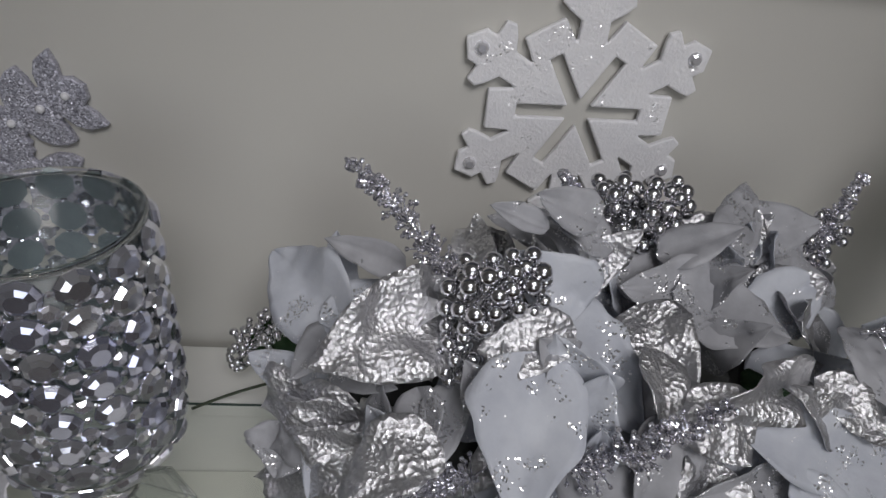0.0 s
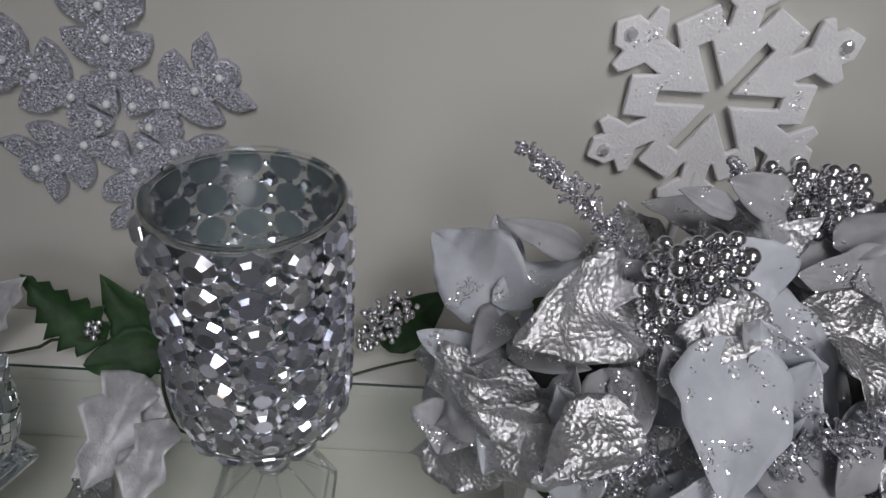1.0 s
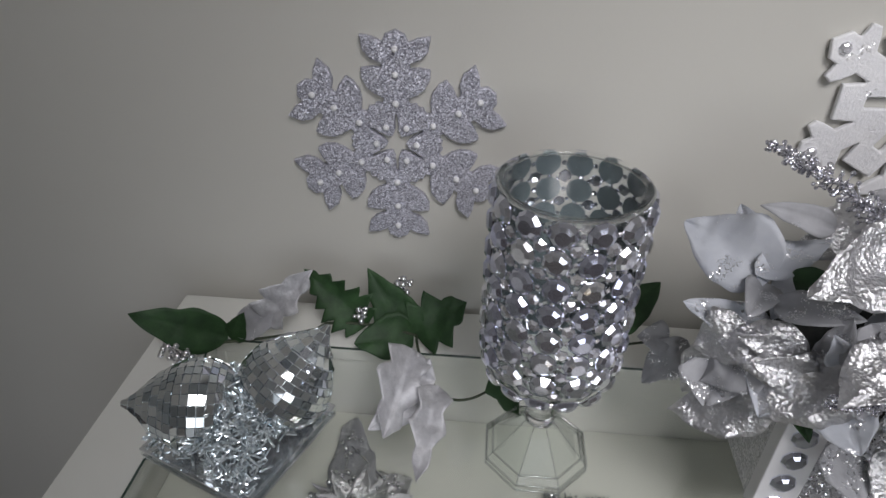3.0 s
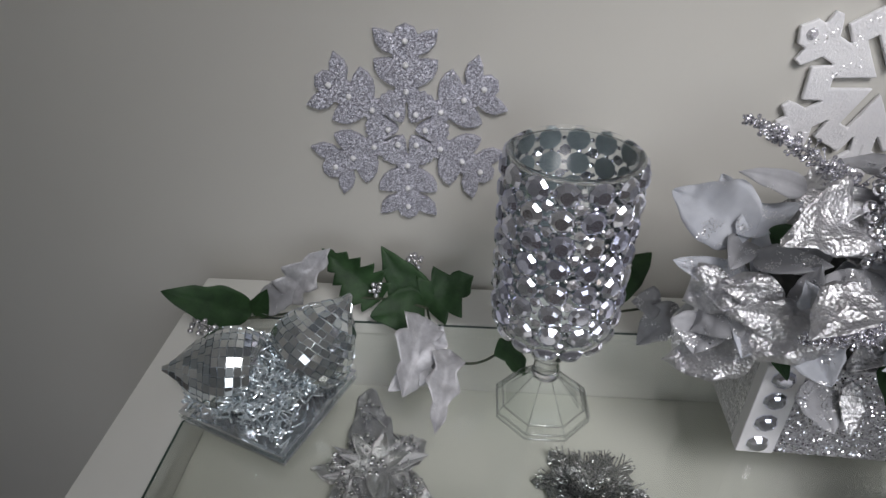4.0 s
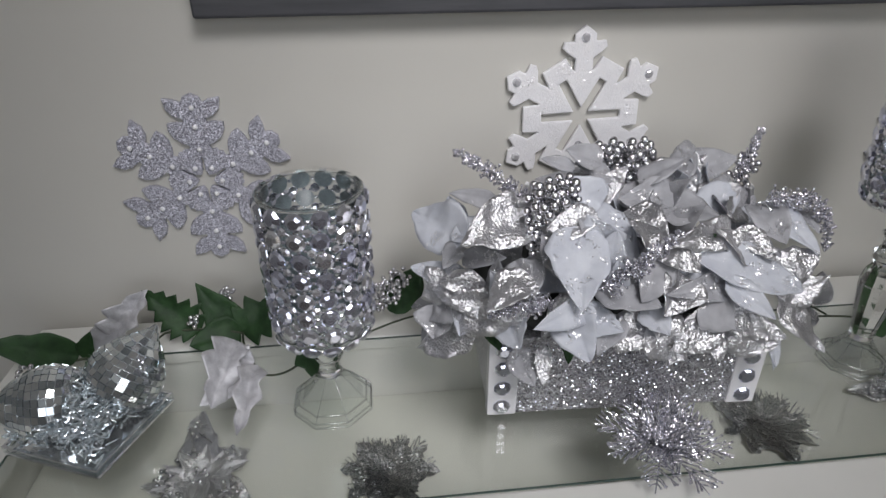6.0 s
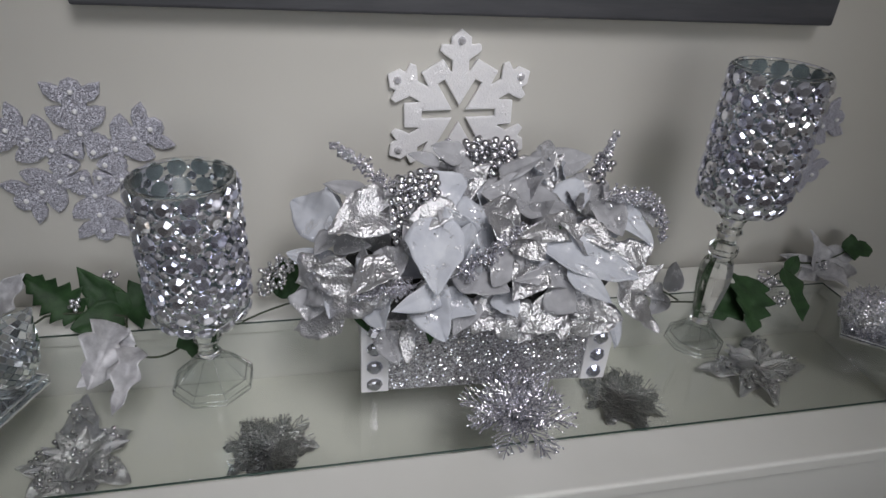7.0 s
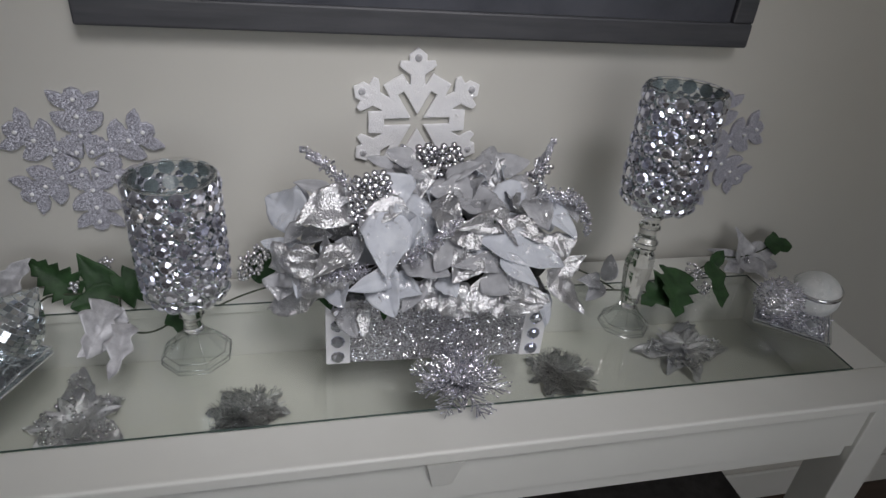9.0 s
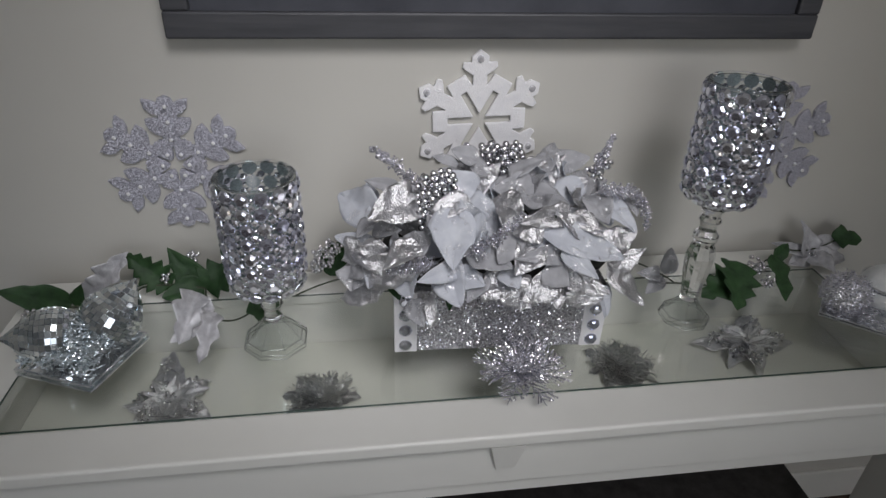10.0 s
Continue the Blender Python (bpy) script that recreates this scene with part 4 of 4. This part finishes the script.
vine = garland("ivy garland with green and silver leaves on the table")
part("stem", tube(bent((-0.64, 0.985, 0.762), (-0.50, 1.015, 0.768), (0, 0, -0.005)) + bent((-0.49, 1.018, 0.774), (-0.40, 1.018, 0.766), (0, 0, 0.006)), 0.0014, 6), STEM_GREEN, vine, "thin green wrapped wire")
part("stem", tube(bent((-0.40, 1.018, 0.766), (-0.37, 0.95, 0.757), (-0.006, 0, 0.004)) + bent((-0.366, 0.948, 0.757), (-0.318, 0.962, 0.768), (0, -0.008, -0.003)), 0.0013, 6), STEM_GREEN, vine, "thin green wrapped wire")
part("stem", tube(bent((-0.27, 1.0, 0.756), (-0.165, 1.03, 0.77), (0, 0, 0.006)), 0.0013, 6), STEM_GREEN, vine, "thin green wrapped wire")
leaf(vine, (-0.585, 1.0, 0.762), (-0.655, 0.967, 0.813), 0.040, GREEN_LEAF, (0.2, -0.8, 0.6), 0.1, 0.2, 0.3)
leaf(vine, (-0.450, 1.02, 0.772), (-0.513, 1.04, 0.822), 0.042, GREEN_LEAF, UPF, 0.15, 0.2, 0.5, 6)
leaf(vine, (-0.405, 1.02, 0.762), (-0.450, 1.04, 0.828), 0.044, GREEN_LEAF, UPF, 0.05, 0.15, 0.3)
leaf(vine, (-0.403, 1.02, 0.768), (-0.353, 1.033, 0.80), 0.05, GREEN_LEAF, UPF, 0.1, 0.2, 0.3, 3)
leaf(vine, (-0.403, 1.02, 0.768), (-0.458, 0.998, 0.768), 0.044, GREEN_LEAF, UPF, 0.1, 0.2, 0.3)
leaf(vine, (-0.58, 1.0, 0.757), (-0.563, 1.0, 0.796), 0.022, GREEN_LEAF, UPF, 0.1, 0.2, 0.3)
leaf(vine, (-0.326, 0.958, 0.781), (-0.30, 0.934, 0.757), 0.022, GREEN_LEAF, UPF, 0.1, 0.2, 0.3, 2)
leaf(vine, (-0.222, 1.035, 0.772), (-0.172, 1.042, 0.832), 0.042, GREEN_LEAF, UPF, 0.1, 0.2, 0.3)
leaf(vine, (-0.58, 1.005, 0.764), (-0.528, 1.02, 0.797), 0.034, GREY_LEAF, UPF, -0.1, 0.3, 0.5, label="sheer silver-grey leaf")
leaf(vine, (-0.55, 1.012, 0.775), (-0.503, 1.03, 0.828), 0.032, SATIN_SILVER, UPF, 0.2, 0.4, 0.9, 3, label="sheer silver-grey leaf")
leaf(vine, (-0.397, 0.972, 0.792), (-0.413, 0.892, 0.764), 0.034, SATIN_SILVER, UPF, 0.1, 0.4, 0.6, 3, label="silver poinsettia leaf")
leaf(vine, (-0.372, 0.945, 0.778), (-0.382, 0.858, 0.754), 0.026, SATIN_SILVER, UPF, 0.05, 0.4, 0.9, 3, label="silver poinsettia leaf")
leaf(vine, (-0.375, 0.95, 0.776), (-0.416, 0.958, 0.776), 0.034, SATIN_SILVER, UPF, 0.1, 0.4, 0.6, 3, label="silver poinsettia leaf")
leaf(vine, (-0.385, 0.94, 0.77), (-0.428, 0.905, 0.757), 0.03, SATIN_SILVER, UPF, 0.1, 0.3, 0.4, label="silver poinsettia leaf")
leaf(vine, (-0.15, 1.0, 0.80), (-0.185, 0.985, 0.757), 0.034, GREY_LEAF, UPF, 0.1, 0.3, 0.5, label="silver poinsettia leaf")
leaf(vine, (-0.135, 0.99, 0.815), (-0.15, 0.975, 0.757), 0.034, SILVER_FOIL, UPF, 0.1, 0.3, 0.5, label="silver poinsettia leaf")
leaf(vine, (-0.165, 1.0, 0.80), (-0.195, 1.0, 0.80), 0.03, GREY_LEAF, UPF, 0.1, 0.3, 0.5, label="silver poinsettia leaf")
berry_cluster(vine, [((-0.626, 0.972, 0.769), 0.015), ((-0.612, 0.965, 0.768), 0.009)], 24, 4, 0.8)
berry_cluster(vine, [((-0.414, 1.038, 0.812), 0.009)], 10, 5, 0.75)
berry_cluster(vine, [((-0.454, 1.018, 0.789), 0.007)], 8, 6, 0.75)
berry_cluster(vine, [((-0.224, 1.026, 0.808), 0.019), ((-0.209, 1.028, 0.822), 0.016), ((-0.232, 1.02, 0.796), 0.012)], 85, 7, 0.74)

vine = garland("holly garland with a sheer silver flower on the table")
part("stem", tube(bent((0.29, 0.975, 0.762), (0.40, 0.963, 0.757), (0, 0, 0.004)) + bent((0.41, 0.962, 0.76), (0.54, 1.015, 0.785), (0, 0, 0.003)) + bent((0.55, 1.018, 0.787), (0.655, 1.038, 0.79), (0, 0, -0.01)), 0.0013, 6), STEM_GREEN, vine, "thin green wrapped wire")
part("stem", tube(bent((0.27, 1.03, 0.775), (0.33, 0.975, 0.763), (0, 0, 0.004)), 0.0013, 6), STEM_GREEN, vine, "thin green wrapped wire")
leaf(vine, (0.437, 0.985, 0.79), (0.40, 0.902, 0.756), 0.06, GREEN_LEAF, UPF, 0.08, 0.12, 0.3, 4)
leaf(vine, (0.44, 0.972, 0.775), (0.36, 0.938, 0.757), 0.05, GREEN_LEAF, UPF, 0.08, 0.12, 0.3, 4)
leaf(vine, (0.512, 1.0, 0.79), (0.49, 0.915, 0.757), 0.03, GREEN_LEAF, UPF, 0.08, 0.2, 0.3, 2)
leaf(vine, (0.515, 1.0, 0.776), (0.549, 1.02, 0.798), 0.024, GREEN_LEAF, UPF, 0.08, 0.2, 0.3)
leaf(vine, (0.645, 1.04, 0.796), (0.70, 1.035, 0.788), 0.034, GREEN_LEAF, UPF, 0.12, 0.2, 0.3, 2)
for tip, w in (((0.582, 1.045, 0.826), 0.046), ((0.662, 1.042, 0.79), 0.044), ((0.562, 1.018, 0.757), 0.036), ((0.625, 0.985, 0.757), 0.04), ((0.525, 1.03, 0.794), 0.022), ((0.66, 1.01, 0.765), 0.034)):
    leaf(vine, (0.604, 1.028, 0.768), tip, w, SATIN_SILVER, UPF, 0.15, 0.25, 0.5, label="sheer silver flower petal")
for b, t, w in (((0.318, 0.985, 0.772), (0.328, 1.0, 0.812), 0.024), ((0.31, 0.985, 0.772), (0.262, 0.972, 0.786), 0.026), ((0.31, 0.98, 0.772), (0.275, 0.955, 0.757), 0.024)):
    leaf(vine, b, t, w, GREY_LEAF, UPF, 0.1, 0.3, 0.5, label="sheer silver flower petal")
berry_cluster(vine, [((0.475, 0.988, 0.779), 0.016), ((0.487, 0.985, 0.774), 0.01)], 30, 8, 0.7)
berry_cluster(vine, [((0.48, 0.953, 0.768), 0.011)], 14, 9, 0.75)
berry_cluster(vine, [((0.604, 1.022, 0.772), 0.006)], 7, 10, 0.6)


# ---- glittered poinsettia picks ----
def star_flower(at, r, material, seed, fine, label, tilt=(0, 0)):
    ob = thing("glitter_poinsettia", label, "artificial flower", pose(*at, tilt[0], tilt[1], 17 * seed), "glittered poinsettias")
    rng = random.Random(seed)
    for layer, (n, k, rise) in enumerate(((8, 1.0, 5), (7, 0.8, 18), (6, 0.55, 36))):
        for i in range(n):
            L = r * k * rng.uniform(0.88, 1.08)
            bm = feather(L, L * (0.6 if fine else 0.5), 12 if fine else 6, seed * 50 + layer * 10 + i, 0.00082 if fine else 0.0006)
            if not fine:
                plate = leaf_bm(L, L * 0.62, 0.1, 0.2, 0.3, seed * 70 + i, 4, 16, 4, 0.0, False)
                me = bpy.data.meshes.new("plate")
                plate.to_mesh(me)
                plate.free()
                bm.from_mesh(me)
                bpy.data.meshes.remove(me)
            turned(pose(0, 0, 0.003 + 0.002 * layer, 0, 0, 360 / n * (i + 0.5 * layer) + rng.uniform(-6, 6)) @ pose(0, 0, 0, 0, -rise, 0), bm)
            part("petal", bm, material, ob)
    beads = bmesh.new()
    for i in range(9):
        ball(0.0022, (rng.uniform(-1, 1) * 0.006, rng.uniform(-1, 1) * 0.006, 0.008 + rng.uniform(0, 0.004)), 8, 6, beads)
    tagged(part("flower_centre", beads, BERRY, ob, "cluster of tiny silver beads", smooth=True))
    return ob


DARK_SILVER = glitter("dull_silver_glitter", (0.2, 0.205, 0.21), (0.62, 0.63, 0.64), 0.0012, 0.8, 0.3)
star_flower((0.036, 0.797, TOP + 0.001), 0.068, SILVER_GLITTER, 1, True, "silver glittered feathery poinsettia lying over the glass edge")
star_flower((-0.233, 0.882, FLOOR_IN + 0.012), 0.056, DARK_SILVER, 2, False, "dull silver glittered poinsettia under the glass")
star_flower((0.231, 0.905, FLOOR_IN + 0.012), 0.060, DARK_SILVER, 3, False, "dull silver glittered poinsettia under the glass")


def foil_flower(at, seed, tips, label):
    ob = thing("silver_foil_flower", label, "artificial flower", None, "foil flowers under the glass")
    at = Vector(at)
    for dx, dy, w, mat in tips:
        tip = at + Vector((dx, dy, 0.006))
        leaf(ob, at + Vector((0, 0, 0.012)), tip, w, mat, (0, -0.1, 1), 0.05, 0.2, 0.7, name="petal")
    rg = random.Random(seed)
    for i in range(34):
        a = rg.uniform(0, 6.28)
        leaf(ob, at + Vector((0, 0, 0.014)), at + Vector((math.cos(a) * rg.uniform(0.03, 0.06), math.sin(a) * rg.uniform(0.03, 0.05), rg.uniform(0.008, 0.034))), rg.uniform(0.010, 0.022), (SILVER_FOIL, SATIN_SILVER, SILVER_FOIL)[i % 3], (0, -0.3, 1), -0.05, 0.3, 0.9, name="petal")
    berry_cluster(ob, [(at + Vector((0.0, 0.0, 0.016)), 0.012), (at + Vector((-0.025, -0.012, 0.012)), 0.008), (at + Vector((0.03, -0.02, 0.012)), 0.008)] + [(at + Vector((dx * 0.6, dy * 0.6, 0.018)), 0.013) for dx, dy, w, mat in tips], 125, seed, 0.68)
    return ob


UZ = FLOOR_IN + 0.012
foil_flower((-0.44, 0.888, UZ), 21, ((-0.065, 0.0, 0.04, SILVER_FOIL), (-0.04, -0.05, 0.04, SILVER_FOIL), (0.02, -0.06, 0.04, GREY_LEAF), (0.06, -0.035, 0.035, SILVER_FOIL), (0.045, 0.045, 0.05, SILVER_FOIL), (-0.03, 0.115, 0.045, GREY_LEAF), (-0.03, 0.04, 0.035, GREY_LEAF)), "crumpled silver foil flower with beads under the glass")
foil_flower((0.455, 0.925, UZ), 22, ((-0.085, 0.02, 0.03, SILVER_FOIL), (-0.05, -0.04, 0.035, GREY_LEAF), (-0.01, -0.065, 0.04, SILVER_FOIL), (0.09, 0.005, 0.045, SILVER_FOIL), (0.05, 0.03, 0.04, SILVER_FOIL), (0.06, 0.085, 0.05, GREY_LEAF), (0.0, 0.05, 0.04, GREY_LEAF)), "crumpled silver foil flower with beads under the glass")


# ---- dishes with ornaments ----
def dish(label, at, side, turn, body, rim_h):
    ob = thing("square_dish", label, "dish", pose(*at, 0, 0, turn), "square dishes")
    h = side / 2
    part("dish_base", block(-h, h, -h, h, 0.0, 0.004, 0.001), body, ob)
    for i in range(4):
        part("dish_wall", turned(pose(0, 0, 0, 0, 0, 90 * i), block(-h, h - 0.003, -h, -h + 0.003, 0.004, rim_h - 0.0015)), FOOT_GLASS, ob, "clear glass side")
        part("dish_rim", turned(pose(0, 0, 0, 0, 0, 90 * i), block(-h, h - 0.003, -h - 0.0004, -h + 0.0034, rim_h - 0.0015, rim_h, 0.0005)), body, ob, "polished silver rim")
    return ob


MIRROR_EDGE = surface("mirror_dish", (0.8, 0.82, 0.85), (0.92, 0.93, 0.95), 40, (0.08, 0.2), metal=0.9)
left_dish = dish("square mirrored dish filled with icy tinsel on the table", (-0.533, 0.894, TOP + 0.0003), 0.112, -22.5, MIRROR_EDGE, 0.012)


def tinsel_heap(dish_ob, half, height, n, seed, material, label):
    """Short shredded strands heaped in a dish, highest in the middle."""
    heap = bmesh.new()
    rng = random.Random(seed)
    for i in range(n):
        x, y = rng.uniform(-half, half), rng.uniform(-half, half)
        z = 0.008 + height * max(0, 1 - (x * x * 0.6 + (y + 0.008) ** 2) / 0.0046) * rng.random() ** 0.4
        a, b = rng.uniform(0, 6.28), rng.uniform(-0.6, 0.6)
        d = Vector((math.cos(a) * math.cos(b), math.sin(a) * math.cos(b), math.sin(b))) * rng.uniform(0.006, 0.014) / 2
        p = Vector((x, y, z))
        tube([p - d, p + d + Vector((0, 0, 0.001))], 0.0009, 4, heap)
    ob = part("tinsel", heap, material, None, label, m=dish_ob.matrix_basis.copy())
    return tagged(ob, "", "tinsel", "", "stuff")


tinsel_heap(left_dish, 0.052, 0.060, 1500, 5, TINSEL, "heap of icy silver tinsel in the mirrored dish")


def mirror_onion(centre, tip, r, label):
    """A pointed bauble covered in rows of small mirror tiles."""
    ax = Vector(tip) - Vector(centre)
    ob = thing("mirror_bauble", label, "bauble", Matrix.Translation(centre) @ ax.to_track_quat("Z", "Y").to_matrix().to_4x4(), "mirror baubles")
    prof = []
    for i in range(14):
        a = -1.45 + i * (1.45 + 0.75) / 13
        prof.append((r * math.cos(a), r * math.sin(a)))
    z1 = ax.length
    r1, z0 = prof[-1]
    for i in range(1, 6):
        u = i / 5
        prof.append((r1 * (1 - u) ** 1.35 + 0.0035 * (1 - u) + 0.0012, z0 + (z1 - z0) * u))
    part("core", lathe([(0, prof[0][1])] + [(a * 0.97, b) for a, b in prof] + [(0, z1)], 24), TILE_GROUT, ob, smooth=True)
    rg = random.Random(int(r * 1e5))
    for (ra, za), (rb, zb) in zip(prof[1:], prof[2:]):
        n = max(6, round(2 * math.pi * max(ra, rb) / 0.0082))
        bm = bmesh.new()
        g = 0.93
        h = math.pi / n * g
        lo, hi = 0.05, 0.95
        q = []
        for rr, zz, s in ((ra + (rb - ra) * lo, za + (zb - za) * lo, -1), (ra + (rb - ra) * lo, za + (zb - za) * lo, 1), (ra + (rb - ra) * hi, za + (zb - za) * hi, 1), (ra + (rb - ra) * hi, za + (zb - za) * hi, -1)):
            q.append((rr * math.cos(h), s * rr * math.sin(h), zz))
        nrm = (Vector(q[1]) - Vector(q[0])).cross(Vector(q[3]) - Vector(q[0])).normalized() * 0.0008
        top = [bm.verts.new(Vector(c) + nrm) for c in q]
        low = [bm.verts.new(Vector(c) - nrm) for c in q]
        bm.faces.new(top)
        for i in range(4):
            bm.faces.new((top[i], low[i], low[(i + 1) % 4], top[(i + 1) % 4]))
        bm.faces.new(low[::-1])
        tile_at = Matrix.Translation((ra + rb) / 2 * Vector((1, 0, 0)) + Vector((0, 0, (za + zb) / 2)))
        me = mesh_from(bm, "tile", MIRROR_TILE)
        for k in range(n):
            part("tile", me, None, ob, m=pose(0, 0, 0, 0, 0, 360 / n * k) @ tile_at @ pose(0, 0, 0, rg.gauss(0, 5), rg.gauss(0, 5), rg.uniform(-2, 2)) @ tile_at.inverted())
    return ob


mirror_onion((-0.560, 0.886, 0.794), (-0.615, 0.873, 0.803), 0.037, "mirror-tiled onion bauble lying in the dish, tip sideways")
mirror_onion((-0.495, 0.908, 0.801), (-0.462, 0.936, 0.843), 0.038, "mirror-tiled onion bauble leaning in the dish, tip up")

right_dish = dish("square silver dish holding two round baubles", (0.6, 0.888, TOP + 0.0003), 0.108, -41.5, MIRROR_EDGE, 0.008)
tinsel_heap(right_dish, 0.048, 0.014, 420, 6, SILVER_GLITTER, "thin layer of silver tinsel in the dish")
white_ball = thing("white_bauble", "pearly white glittered bauble with a silver band in the dish", "bauble", pose(0.626, 0.89, 0.7915, 5, -6, 0))
FROST = cloth_leaf("frosted_white_glitter", (0.70, 0.73, 0.73), (0.86, 0.86, 0.86), 0.3, 0.0, 220, 0.003)
part("shell", ball(0.0365, u=40, v=24), FROST, white_ball, smooth=True)
part("band", lathe([(0.0352, 0.0105), (0.0362, 0.0100), (0.0360, 0.0150), (0.0342, 0.0155)], 48), MIRROR_EDGE, white_ball, "shiny silver band", smooth=True)
glit_ball = thing("glitter_bauble", "silver bauble of spiky glittered tinsel in the dish", "bauble", pose(0.566, 0.893, 0.783))
gb = bmesh.new()
bmesh.ops.create_icosphere(gb, subdivisions=4, radius=0.033)
for v in gb.verts:
    v.co *= 1 + 0.05 * noise.noise(v.co * 150)
rng = random.Random(9)
for i in range(260):
    d = Vector((rng.gauss(0, 1), rng.gauss(0, 1), rng.gauss(0, 1))).normalized()
    if d.z > -0.7:
        s = (d + Vector((rng.gauss(0, 1), rng.gauss(0, 1), rng.gauss(0, 1))) * 0.4).normalized()
        tube([d * 0.031, d * 0.033 + s * rng.uniform(0.003, 0.006)], 0.0008, 4, gb)
part("shell", gb, SILVER_GLITTER, glit_ball)
